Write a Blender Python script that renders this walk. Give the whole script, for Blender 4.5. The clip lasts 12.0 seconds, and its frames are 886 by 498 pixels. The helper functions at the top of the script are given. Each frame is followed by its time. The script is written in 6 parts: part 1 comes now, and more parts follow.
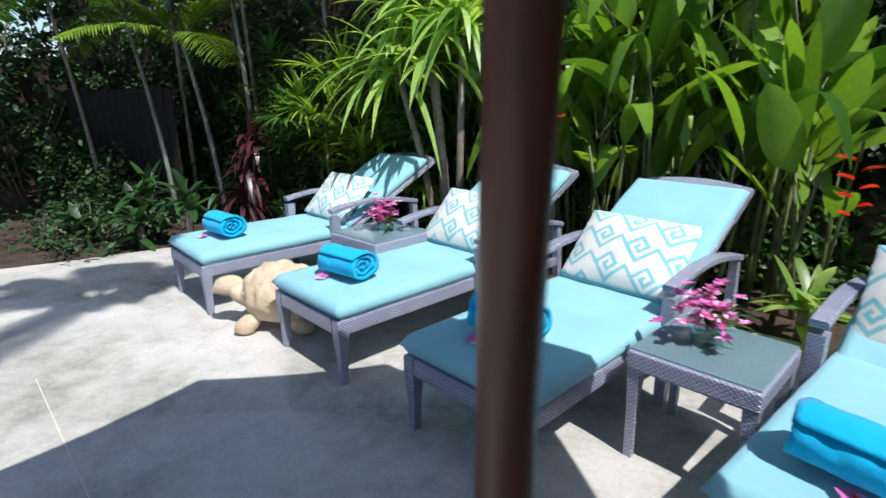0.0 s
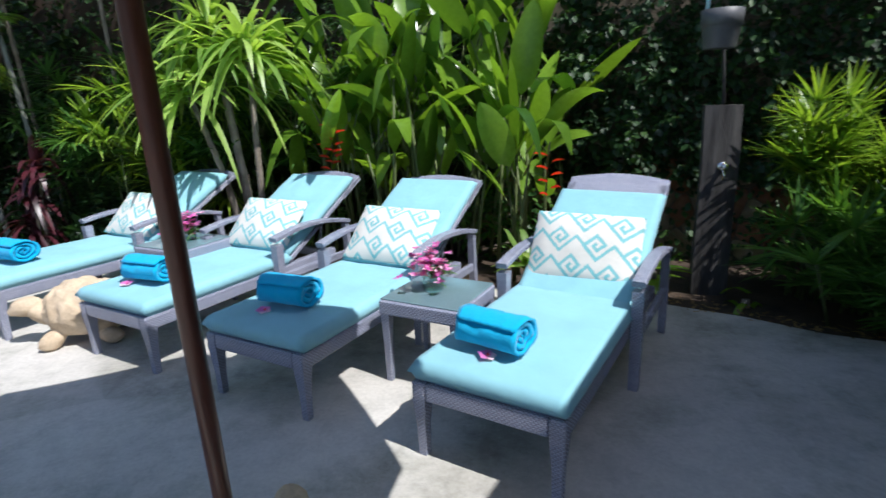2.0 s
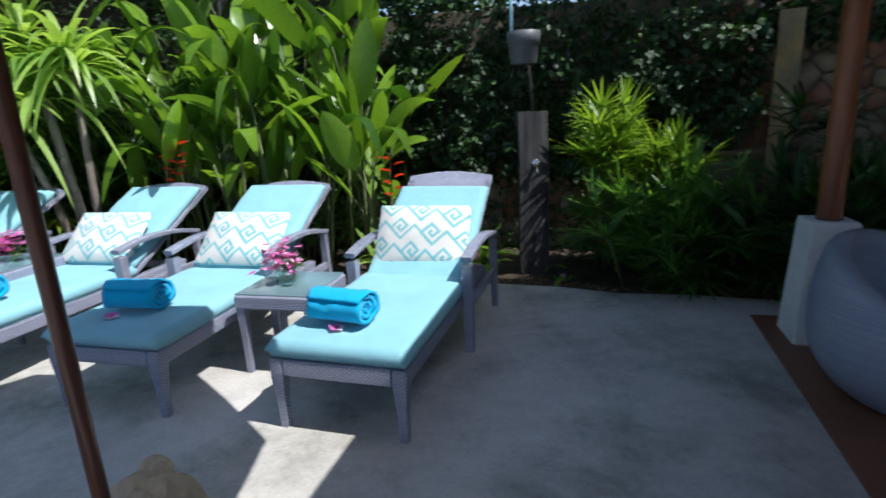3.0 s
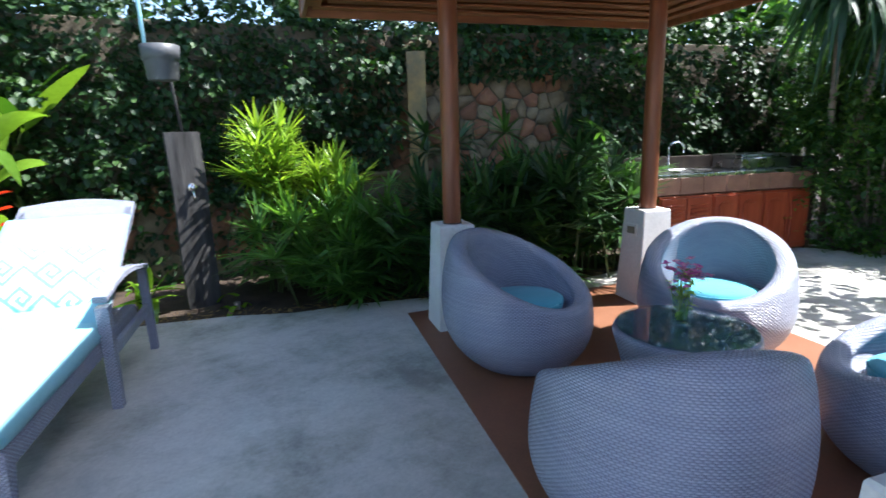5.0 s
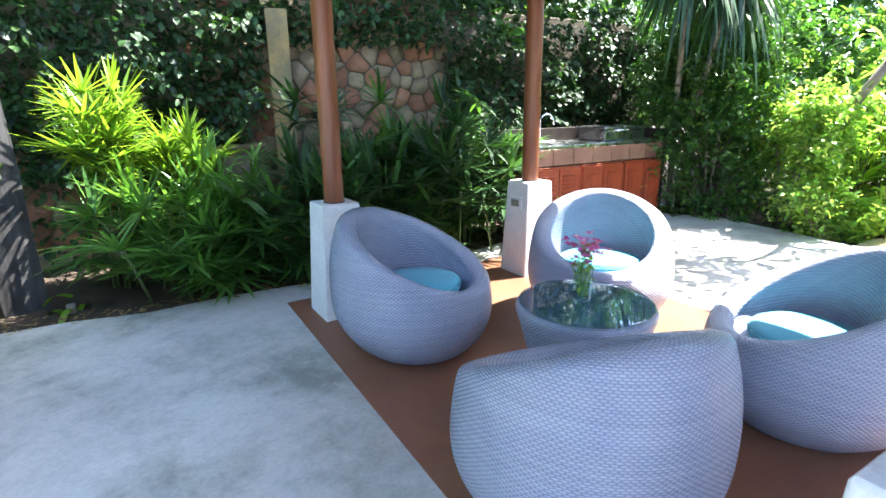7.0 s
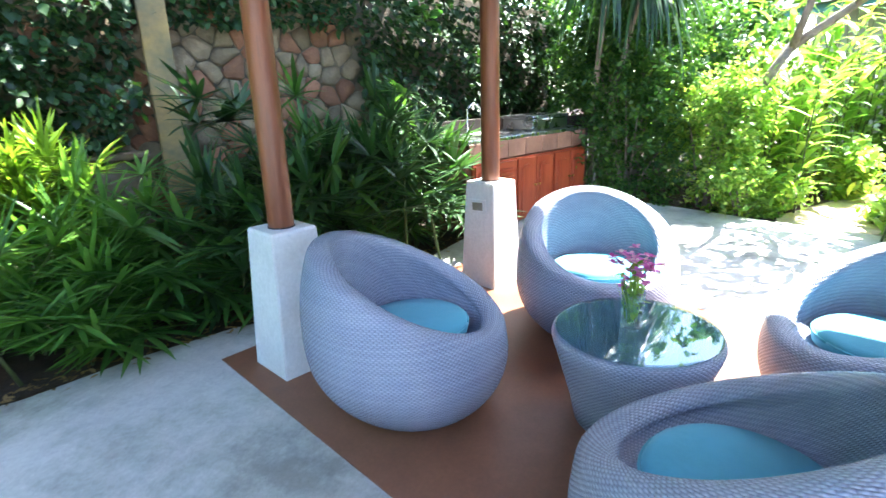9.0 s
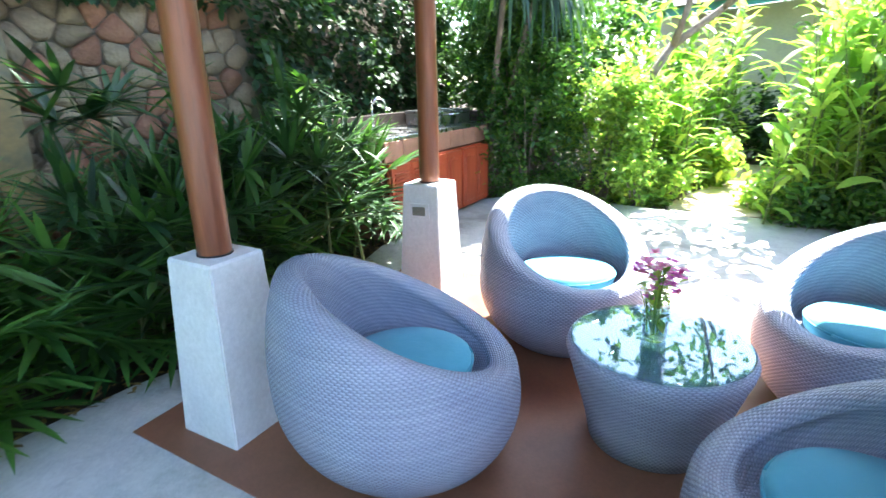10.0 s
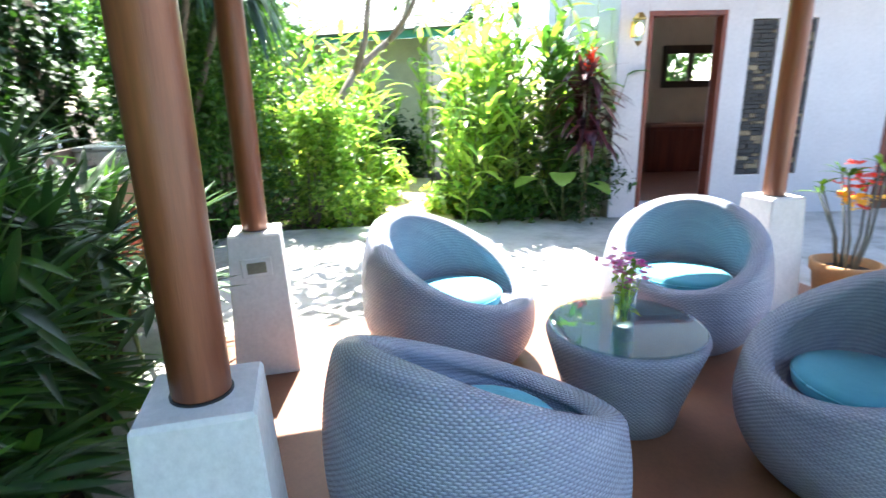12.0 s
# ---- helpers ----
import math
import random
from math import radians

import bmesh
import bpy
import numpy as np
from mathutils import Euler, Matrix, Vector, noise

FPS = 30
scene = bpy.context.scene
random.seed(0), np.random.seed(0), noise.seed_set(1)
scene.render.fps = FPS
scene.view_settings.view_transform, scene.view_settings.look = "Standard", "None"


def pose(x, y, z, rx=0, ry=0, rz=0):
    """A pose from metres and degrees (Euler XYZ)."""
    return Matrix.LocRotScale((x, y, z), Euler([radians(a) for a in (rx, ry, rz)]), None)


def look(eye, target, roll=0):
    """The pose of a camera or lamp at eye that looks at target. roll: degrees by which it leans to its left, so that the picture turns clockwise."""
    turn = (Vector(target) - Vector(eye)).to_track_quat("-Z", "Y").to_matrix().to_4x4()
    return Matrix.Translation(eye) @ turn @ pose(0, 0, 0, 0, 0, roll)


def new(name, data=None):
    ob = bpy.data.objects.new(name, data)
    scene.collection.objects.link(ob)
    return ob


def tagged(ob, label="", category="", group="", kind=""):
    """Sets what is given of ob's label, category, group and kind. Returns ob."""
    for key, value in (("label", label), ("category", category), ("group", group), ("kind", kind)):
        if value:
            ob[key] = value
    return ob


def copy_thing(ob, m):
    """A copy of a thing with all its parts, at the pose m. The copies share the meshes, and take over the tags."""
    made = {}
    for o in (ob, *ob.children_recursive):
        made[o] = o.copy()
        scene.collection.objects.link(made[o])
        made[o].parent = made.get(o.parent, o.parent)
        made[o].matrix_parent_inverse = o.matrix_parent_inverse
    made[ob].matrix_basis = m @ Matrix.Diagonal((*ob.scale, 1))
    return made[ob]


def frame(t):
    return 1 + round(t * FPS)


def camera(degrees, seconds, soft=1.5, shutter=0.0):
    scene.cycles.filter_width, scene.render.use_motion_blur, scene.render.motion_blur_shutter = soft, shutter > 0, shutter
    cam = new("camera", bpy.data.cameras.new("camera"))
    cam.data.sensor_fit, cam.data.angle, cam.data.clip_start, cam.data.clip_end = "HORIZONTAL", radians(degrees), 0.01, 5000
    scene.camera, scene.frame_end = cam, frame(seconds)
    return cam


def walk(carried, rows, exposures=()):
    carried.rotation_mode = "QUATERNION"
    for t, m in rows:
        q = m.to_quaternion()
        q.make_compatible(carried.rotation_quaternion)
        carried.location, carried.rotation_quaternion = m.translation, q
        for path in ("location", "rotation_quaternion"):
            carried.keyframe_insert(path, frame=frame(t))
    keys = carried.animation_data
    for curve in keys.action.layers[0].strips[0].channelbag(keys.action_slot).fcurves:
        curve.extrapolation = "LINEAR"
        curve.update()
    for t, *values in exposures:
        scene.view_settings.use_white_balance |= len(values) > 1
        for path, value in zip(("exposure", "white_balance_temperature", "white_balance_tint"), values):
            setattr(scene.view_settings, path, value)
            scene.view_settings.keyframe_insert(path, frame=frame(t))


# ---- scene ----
cam = camera(79.2, 12.0, 1.5, 0.4)
PATH = [
    (0, (1.704, -1.744, 1.467), (0.86, -0.016, 0.916), -0.6),
    (0.5, (1.885, -1.878, 1.498), (1.115, -0.115, 0.954), -0.9),
    (1, (2.04, -2.033, 1.529), (1.393, -0.22, 0.987), -1.3),
    (1.5, (2.172, -2.205, 1.525), (1.691, -0.337, 0.996), -1.7),
    (2, (2.258, -2.361, 1.514), (1.985, -0.45, 0.991), -1.9),
    (2.5, (2.345, -2.506, 1.486), (2.289, -0.573, 0.974), -1.9),
    (3, (2.379, -2.735, 1.449), (2.604, -0.808, 0.961), -2.55),
    (3.5, (2.438, -2.889, 1.467), (2.939, -1.015, 0.98), -1.7),
    (3.7, (2.455, -2.914, 1.468), (3.073, -1.073, 0.987), -1.2),
    (5.5, (2.601, -2.728, 1.361), (3.984, -1.352, 0.92), -1.5),
    (6, (2.616, -2.671, 1.379), (4.089, -1.406, 0.899), -0.6),
    (6.5, (2.637, -2.61, 1.371), (4.165, -1.424, 0.862), -0.3),
    (8.3, (2.774, -1.99, 1.403), (4.441, -1.049, 0.825), -1.9),
    (8.5, (2.808, -1.885, 1.392), (4.509, -1.003, 0.816), -1.9),
    (9, (2.904, -1.661, 1.391), (4.676, -0.935, 0.812), -1.9),
    (9.5, (3.02, -1.37, 1.379), (4.865, -0.867, 0.793), -1.7),
    (10, (3.153, -1.039, 1.374), (5.046, -0.813, 0.769), -1.2),
    (10.5, (3.299, -0.659, 1.362), (5.2, -0.758, 0.749), -0.7),
    (11, (3.494, -0.267, 1.363), (5.341, -0.729, 0.751), -0.6),
    (11.5, (3.674, 0.042, 1.371), (5.404, -0.777, 0.792), -1.3),
    (12, (3.821, 0.28, 1.375), (5.358, -0.879, 0.832), -1.2),
]
EXPOSURES = [(0, 0.3, 6000, 13), (3.5, 0.35, 5950, 13), (5.5, 2.2, 5900, 11), (6.5, 2.72, 6150, 11), (8.5, 3.2, 6050, 10), (10.5, 3.2, 6050, 10), (12, 2.88, 6200, 9)]
walk(cam, [(t, look(eye, target, roll)) for t, eye, target, roll in PATH], EXPOSURES)

# ---- world, sun ----
SUN_DIR = Vector((0.4596, -0.2820, 0.8423)).normalized()      # towards the sun
world = bpy.data.worlds.new("world")
scene.world = world
world.use_nodes = True
wn = world.node_tree.nodes
sky = wn.new("ShaderNodeTexSky")
sky.sky_type = "NISHITA"
sky.sun_disc = False
sky.sun_elevation = math.asin(SUN_DIR.z)
sky.sun_rotation = math.atan2(SUN_DIR.x, SUN_DIR.y)
wn["Background"].inputs["Strength"].default_value = 0.13
world.node_tree.links.new(sky.outputs["Color"], wn["Background"].inputs["Color"])
sun = new("sun", bpy.data.lights.new("sun", "SUN"))
sun.data.energy = 5.0
sun.data.angle = radians(0.53)
sun.data.color = (1.0, 0.95, 0.87)
sun.matrix_world = look((0, 0, 0), tuple(-SUN_DIR))


# ---- materials ----
def material(name, colour, rough=0.6, metal=0.0, spec=0.5):
    m = bpy.data.materials.new(name)
    m.use_nodes = True
    b = m.node_tree.nodes["Principled BSDF"]
    b.inputs["Base Color"].default_value = (*colour, 1)
    b.inputs["Roughness"].default_value = rough
    b.inputs["Metallic"].default_value = metal
    b.inputs["Specular IOR Level"].default_value = spec
    return m, m.node_tree.nodes, m.node_tree.links, b


def noise_node(n, l, scale, detail=4, rough=0.6, coord="Object", stretch=None):
    tc = n.new("ShaderNodeTexCoord")
    out = tc.outputs[coord]
    if stretch:
        mp = n.new("ShaderNodeMapping")
        mp.inputs["Scale"].default_value = stretch
        l.new(out, mp.inputs["Vector"])
        out = mp.outputs["Vector"]
    t = n.new("ShaderNodeTexNoise")
    t.inputs["Scale"].default_value = scale
    t.inputs["Detail"].default_value = detail
    t.inputs["Roughness"].default_value = rough
    l.new(out, t.inputs["Vector"])
    return t.outputs["Fac"]


def ramp(n, l, fac, stops):
    r = n.new("ShaderNodeValToRGB")
    e = r.color_ramp.elements
    while len(e) < len(stops):
        e.new(0.5)
    for k, (p, c) in enumerate(stops):
        e[k].position = p
        e[k].color = (*c, 1)
    l.new(fac, r.inputs["Fac"])
    return r.outputs["Color"]


def mix(n, l, a, b, fac, mode="MIX"):
    x = n.new("ShaderNodeMix")
    x.data_type = "RGBA"
    x.blend_type = mode
    if isinstance(fac, (int, float)):
        x.inputs[0].default_value = fac
    else:
        l.new(fac, x.inputs[0])
    for k, v in ((6, a), (7, b)):
        if isinstance(v, tuple):
            x.inputs[k].default_value = (*v, 1)
        else:
            l.new(v, x.inputs[k])
    return x.outputs[2]


def bump(n, l, b, height, strength=0.3, dist=0.01):
    k = n.new("ShaderNodeBump")
    k.inputs["Strength"].default_value = strength
    k.inputs["Distance"].default_value = dist
    l.new(height, k.inputs["Height"])
    l.new(k.outputs["Normal"], b.inputs["Normal"])


def mottled(name, dark, light, scale=6, fine=60, rough=0.7, bump_s=0.3, bump_d=0.004, metal=0.0, stretch=None, spec=0.4, vary=0.0):
    """A surface with blotches, fine grain and a little relief; vary: lightness from piece to piece."""
    m, n, l, b = material(name, light, rough, metal, spec)
    big = noise_node(n, l, scale, 5, 0.6, stretch=stretch)
    small = noise_node(n, l, fine, 4, 0.7, stretch=stretch)
    col = ramp(n, l, big, [(0.3, dark), (0.7, light)])
    grain = ramp(n, l, small, [(0.3, (0.72, 0.72, 0.72)), (0.7, (1.0, 1.0, 1.0))])
    col = mix(n, l, col, grain, 0.6, "MULTIPLY")
    if vary:
        oi = n.new("ShaderNodeObjectInfo")
        v = ramp(n, l, oi.outputs["Random"], [(0.0, (1 - vary,) * 3), (1.0, (1.0, 1.0, 1.0))])
        col = mix(n, l, col, v, 1.0, "MULTIPLY")
    l.new(col, b.inputs["Base Color"])
    r = n.new("ShaderNodeMapRange")
    r.inputs["To Min"].default_value = max(rough - 0.12, 0.03)
    r.inputs["To Max"].default_value = min(rough + 0.12, 1.0)
    l.new(big, r.inputs["Value"])
    l.new(r.outputs["Result"], b.inputs["Roughness"])
    bump(n, l, b, small, bump_s, bump_d)
    return m


def leaf_material(name, dark, light, rough=0.4, through_light=0.35, warm=None):
    m, n, l, b = material(name, light, rough, 0.0, 0.5)
    geo = n.new("ShaderNodeNewGeometry")
    stops = [(0.0, dark), (0.75, light)]
    if warm:
        stops.append((1.0, warm))
    col = ramp(n, l, geo.outputs["Random Per Island"], stops)
    grain = noise_node(n, l, 25, 3)
    g = ramp(n, l, grain, [(0.3, (0.7, 0.75, 0.6)), (0.7, (1.0, 1.0, 1.0))])
    col = mix(n, l, col, g, 0.7, "MULTIPLY")
    l.new(col, b.inputs["Base Color"])
    t = n.new("ShaderNodeBsdfTranslucent")
    tc = mix(n, l, col, (1.0, 1.0, 0.25), 0.75, "MULTIPLY")
    bright = mix(n, l, tc, tc, 1.0, "ADD")
    l.new(bright, t.inputs["Color"])
    s = n.new("ShaderNodeMixShader")
    s.inputs["Fac"].default_value = through_light
    l.new(b.outputs["BSDF"], s.inputs[1])
    l.new(t.outputs["BSDF"], s.inputs[2])
    l.new(s.outputs["Shader"], n["Material Output"].inputs["Surface"])
    bump(n, l, b, grain, 0.2, 0.004)
    return m


def wicker_material(name, dark, light, width=0.034, row=0.0105):
    """Flat strands woven over and under, laid out by the UVs in metres."""
    m, n, l, b = material(name, light, 0.27, 0.0, 0.8)
    uv = n.new("ShaderNodeUVMap")
    sep = n.new("ShaderNodeSeparateXYZ")
    l.new(uv.outputs["UV"], sep.inputs["Vector"])

    def calc(op, a, c=None, d=None):
        k = n.new("ShaderNodeMath")
        k.operation = op
        for q, v in enumerate((a, c, d)):
            if v is None:
                continue
            if isinstance(v, (int, float)):
                k.inputs[q].default_value = v
            else:
                l.new(v, k.inputs[q])
        return k.outputs["Value"]

    wob = noise_node(n, l, 30, 2)
    v = calc("MULTIPLY", sep.outputs["Y"], 1 / row)
    u = calc("MULTIPLY_ADD", wob, 0.35, calc("MULTIPLY", sep.outputs["X"], 1 / width))
    line = calc("FLOOR", v)
    odd = calc("MULTIPLY", calc("MODULO", line, 2.0), 0.5)
    across = calc("SINE", calc("MULTIPLY", calc("FRACT", v), math.pi))
    over = calc("MULTIPLY_ADD", calc("COSINE", calc("MULTIPLY", calc("ADD", u, odd), 2 * math.pi)), 0.42, 0.58)
    h = calc("MULTIPLY", calc("POWER", across, 0.6), over)
    # colour follows height: shade painted between the strands, crests slightly lightened
    col = ramp(n, l, h, [(0.02, dark), (0.45, light), (1.0, tuple(min(1.0, 1.08 * c) for c in light))])
    blot = noise_node(n, l, 3.5, 4)
    tone = ramp(n, l, blot, [(0.3, (0.78, 0.80, 0.86)), (0.7, (1.0, 1.0, 1.0))])
    strand = n.new("ShaderNodeTexWhiteNoise")
    strand.noise_dimensions = "1D"
    l.new(line, strand.inputs["W"])
    each = ramp(n, l, strand.outputs["Value"], [(0.0, (0.86, 0.86, 0.88)), (1.0, (1.0, 1.0, 1.0))])
    l.new(mix(n, l, mix(n, l, col, tone, 1.0, "MULTIPLY"), each, 1.0, "MULTIPLY"), b.inputs["Base Color"])
    bump(n, l, b, h, 0.8, 0.006)
    return m


def cloth_material(name, colour, weave=900, rough=0.85, crease=0.35):
    m, n, l, b = material(name, colour, rough, 0.0, 0.25)
    big = noise_node(n, l, 4, 4)
    fine = noise_node(n, l, weave, 2)
    d = tuple(0.86 * c for c in colour)
    l.new(ramp(n, l, big, [(0.3, d), (0.7, colour)]), b.inputs["Base Color"])
    fold = noise_node(n, l, 11, 3)
    b.inputs["Sheen Weight"].default_value = 0.15
    add = n.new("ShaderNodeMath")
    add.operation = "MULTIPLY_ADD"
    add.inputs[1].default_value = 0.08
    l.new(fine, add.inputs[0])
    l.new(fold, add.inputs[2])
    bump(n, l, b, add.outputs["Value"], crease, 0.012)
    return m


def glass_material(name, tint=(0.9, 0.97, 0.96), rough=0.0):
    m, n, l, b = material(name, tint, rough, 0.0, 0.5)
    n.remove(b)
    clear, gloss, fr, mx = n.new("ShaderNodeBsdfTransparent"), n.new("ShaderNodeBsdfGlossy"), n.new("ShaderNodeLayerWeight"), n.new("ShaderNodeMixShader")
    clear.inputs["Color"].default_value = (*tint, 1)
    gloss.inputs["Roughness"].default_value = rough
    fr.inputs["Blend"].default_value = 0.5
    pw, sc = n.new("ShaderNodeMath"), n.new("ShaderNodeMath")
    pw.operation, sc.operation = "POWER", "MULTIPLY_ADD"
    pw.inputs[1].default_value = 3.5
    sc.inputs[1].default_value, sc.inputs[2].default_value = 0.75, 0.08
    l.new(fr.outputs["Facing"], pw.inputs[0])
    l.new(pw.outputs["Value"], sc.inputs[0])
    l.new(sc.outputs["Value"], mx.inputs["Fac"])
    l.new(clear.outputs["BSDF"], mx.inputs[1])
    l.new(gloss.outputs["BSDF"], mx.inputs[2])
    l.new(mx.outputs["Shader"], n["Material Output"].inputs["Surface"])
    return m


CONCRETE = mottled("concrete", (0.465, 0.445, 0.405), (0.62, 0.60, 0.55), 0.9, 45, 0.75, 0.25, 0.004)
# damp darker stains with shapes of their own
n, l = CONCRETE.node_tree.nodes, CONCRETE.node_tree.links
b = n["Principled BSDF"]
base = b.inputs["Base Color"].links[0].from_socket
stain = ramp(n, l, noise_node(n, l, 1.1, 7, 0.72), [(0.36, (0.46, 0.47, 0.44)), (0.45, (0.78, 0.79, 0.76)), (0.54, (1.0, 1.0, 1.0))])
patch = ramp(n, l, noise_node(n, l, 7, 6, 0.75), [(0.35, (0.68, 0.69, 0.7)), (0.55, (1.0, 1.0, 1.0))])
speck = ramp(n, l, noise_node(n, l, 140, 3, 0.8), [(0.32, (0.55, 0.55, 0.55)), (0.42, (1.0, 1.0, 1.0))])
l.new(mix(n, l, mix(n, l, mix(n, l, base, stain, 0.85, "MULTIPLY"), patch, 0.45, "MULTIPLY"), speck, 0.5, "MULTIPLY"), b.inputs["Base Color"])
BROWN_FLOOR = mottled("brown_floor", (0.20, 0.085, 0.045), (0.27, 0.12, 0.065), 3, 70, 0.45, 0.15, 0.003)
SOIL = mottled("soil", (0.035, 0.024, 0.016), (0.11, 0.075, 0.05), 5, 40, 0.95, 1.0, 0.03)
WICKER = wicker_material("wicker", (0.24, 0.26, 0.34), (0.43, 0.47, 0.575), 0.022, 0.0085)
WICKER_LOUNGER = wicker_material("wicker_lounger", (0.17, 0.18, 0.23), (0.40, 0.42, 0.51), 0.022, 0.009)
AQUA = cloth_material("aqua_cloth", (0.26, 0.53, 0.60))
SEAT_AQUA = cloth_material("seat_cloth", (0.11, 0.42, 0.54))
TERRY = cloth_material("terry", (0.010, 0.41, 0.70), 260, 0.95, 0.9)
CREAM_CLOTH = cloth_material("cream_cloth", (0.72, 0.70, 0.64))
FRET_CLOTH = cloth_material("fret_cloth", (0.22, 0.52, 0.54))
PLASTER = mottled("plaster", (0.70, 0.70, 0.69), (0.82, 0.82, 0.81), 4, 50, 0.75, 0.15, 0.004)
HOUSE_WHITE = mottled("house_white", (0.53, 0.51, 0.52), (0.60, 0.58, 0.585), 2, 30, 0.7, 0.1, 0.003)
POST_WOOD = mottled("post_wood", (0.14, 0.042, 0.018), (0.30, 0.105, 0.048), 5, 30, 0.35, 0.2, 0.003, stretch=(3, 3, 0.25), spec=0.5)
ROOF_WOOD = mottled("roof_wood", (0.16, 0.055, 0.02), (0.32, 0.13, 0.05), 4, 25, 0.45, 0.2, 0.003, stretch=(0.3, 3, 3))
PARASOL_WOOD = mottled("parasol_wood", (0.05, 0.018, 0.011), (0.12, 0.04, 0.022), 5, 30, 0.35, 0.2, 0.002, stretch=(3, 3, 0.25))
RED_WOOD = mottled("red_wood", (0.26, 0.04, 0.016), (0.42, 0.085, 0.035), 5, 30, 0.35, 0.2, 0.003, stretch=(3, 3, 0.3))
DOOR_WOOD = mottled("door_wood", (0.10, 0.022, 0.012), (0.22, 0.05, 0.025), 5, 30, 0.4, 0.2, 0.003, stretch=(3, 3, 0.3))
DARK_WOOD = mottled("dark_wood", (0.02, 0.014, 0.01), (0.06, 0.04, 0.028), 4, 30, 0.6, 0.3, 0.004, stretch=(3, 3, 0.3))
GREY_PLANK = mottled("grey_plank", (0.012, 0.0115, 0.011), (0.085, 0.082, 0.08), 5, 24, 0.85, 0.6, 0.01, stretch=(2.5, 2.5, 0.35))
TERRACOTTA_TILE = mottled("terracotta_tile", (0.24, 0.12, 0.08), (0.36, 0.19, 0.13), 6, 40, 0.5, 0.2, 0.003)
# dark wood taken nearly to black, deep shade put into the colour
FENCE_WOOD_SHADED = mottled("fence_wood_shaded", (0.008, 0.006, 0.0045), (0.026, 0.018, 0.013), 4, 30, 0.7, 0.3, 0.004, stretch=(3, 3, 0.3))
STEEL = mottled("steel", (0.5, 0.5, 0.5), (0.62, 0.62, 0.62), 8, 120, 0.28, 0.1, 0.001, metal=1.0)
CHROME = material("chrome", (0.8, 0.8, 0.8), 0.1, 1.0)[0]
STONE = mottled("stone", (0.24, 0.18, 0.11), (0.46, 0.36, 0.22), 7, 45, 0.9, 0.9, 0.02, vary=0.45)
STONE_RED = mottled("stone_red", (0.28, 0.13, 0.075), (0.46, 0.23, 0.13), 7, 45, 0.9, 0.9, 0.02, vary=0.4)
MORTAR = mottled("mortar", (0.12, 0.10, 0.07), (0.21, 0.18, 0.13), 6, 40, 0.95, 0.8, 0.02)
PILASTER = mottled("pilaster_plaster", (0.12, 0.125, 0.085), (0.40, 0.27, 0.10), 4.5, 25, 0.85, 0.4, 0.006)
SANDSTONE = mottled("sandstone", (0.46, 0.35, 0.23), (0.68, 0.55, 0.39), 9, 60, 0.85, 0.7, 0.01)
BLACK_STONE = mottled("black_stone", (0.02, 0.018, 0.017), (0.06, 0.055, 0.05), 9, 50, 0.7, 0.6, 0.01)
TERRACOTTA = mottled("terracotta", (0.50, 0.25, 0.10), (0.64, 0.36, 0.17), 6, 40, 0.7, 0.2, 0.004)
BARK = mottled("bark", (0.16, 0.13, 0.10), (0.34, 0.29, 0.24), 6, 40, 0.9, 0.7, 0.015)
PALE_BARK = mottled("pale_bark", (0.09, 0.095, 0.08), (0.26, 0.27, 0.24), 5, 30, 0.85, 0.5, 0.01)
CANE = mottled("cane", (0.07, 0.10, 0.03), (0.16, 0.20, 0.07), 6, 40, 0.6, 0.3, 0.004)
TEAL_PAINT = mottled("teal_paint", (0.08, 0.32, 0.33), (0.12, 0.40, 0.41), 4, 40, 0.5, 0.1, 0.002)
CREAM_WALL = mottled("cream_wall", (0.50, 0.46, 0.36), (0.66, 0.61, 0.49), 2, 30, 0.8, 0.2, 0.004)
ROOF_TILE = mottled("roof_tile", (0.20, 0.19, 0.18), (0.33, 0.31, 0.29), 4, 30, 0.8, 0.4, 0.006, vary=0.3)
PLASTIC = mottled("plastic", (0.085, 0.088, 0.092), (0.13, 0.133, 0.137), 4, 60, 0.5, 0.1, 0.002)
SOCKET_GREY = mottled("socket_grey", (0.20, 0.20, 0.15), (0.28, 0.28, 0.22), 6, 60, 0.4, 0.1, 0.001)
PALE_BLUE = material("pale_blue", (0.35, 0.62, 0.70), 0.4)[0]
BRASS = material("brass", (0.45, 0.30, 0.10), 0.35, 1.0)[0]
BLACK = material("black", (0.015, 0.015, 0.016), 0.4)[0]
GLASS = glass_material("glass")
# opaque grey-teal paints in the sky's reflection and the dust on the glass
SKY_TINTED_TOP = mottled("sky_tinted_top", (0.14, 0.22, 0.25), (0.18, 0.27, 0.30), 3, 80, 0.12, 0.05, 0.001, spec=0.6)
GLASS_TOP = glass_material("glass_top", (0.70, 0.84, 0.88))
WATER = glass_material("vase_water", (0.85, 0.92, 0.82))
CANVAS = cloth_material("canvas", (0.62, 0.58, 0.48))
LAMP_GLOW = material("lamp_glow", (1.0, 0.85, 0.5), 0.4)[0]
LAMP_GLOW.node_tree.nodes["Principled BSDF"].inputs["Emission Color"].default_value = (1.0, 0.72, 0.32, 1)
LAMP_GLOW.node_tree.nodes["Principled BSDF"].inputs["Emission Strength"].default_value = 2.5

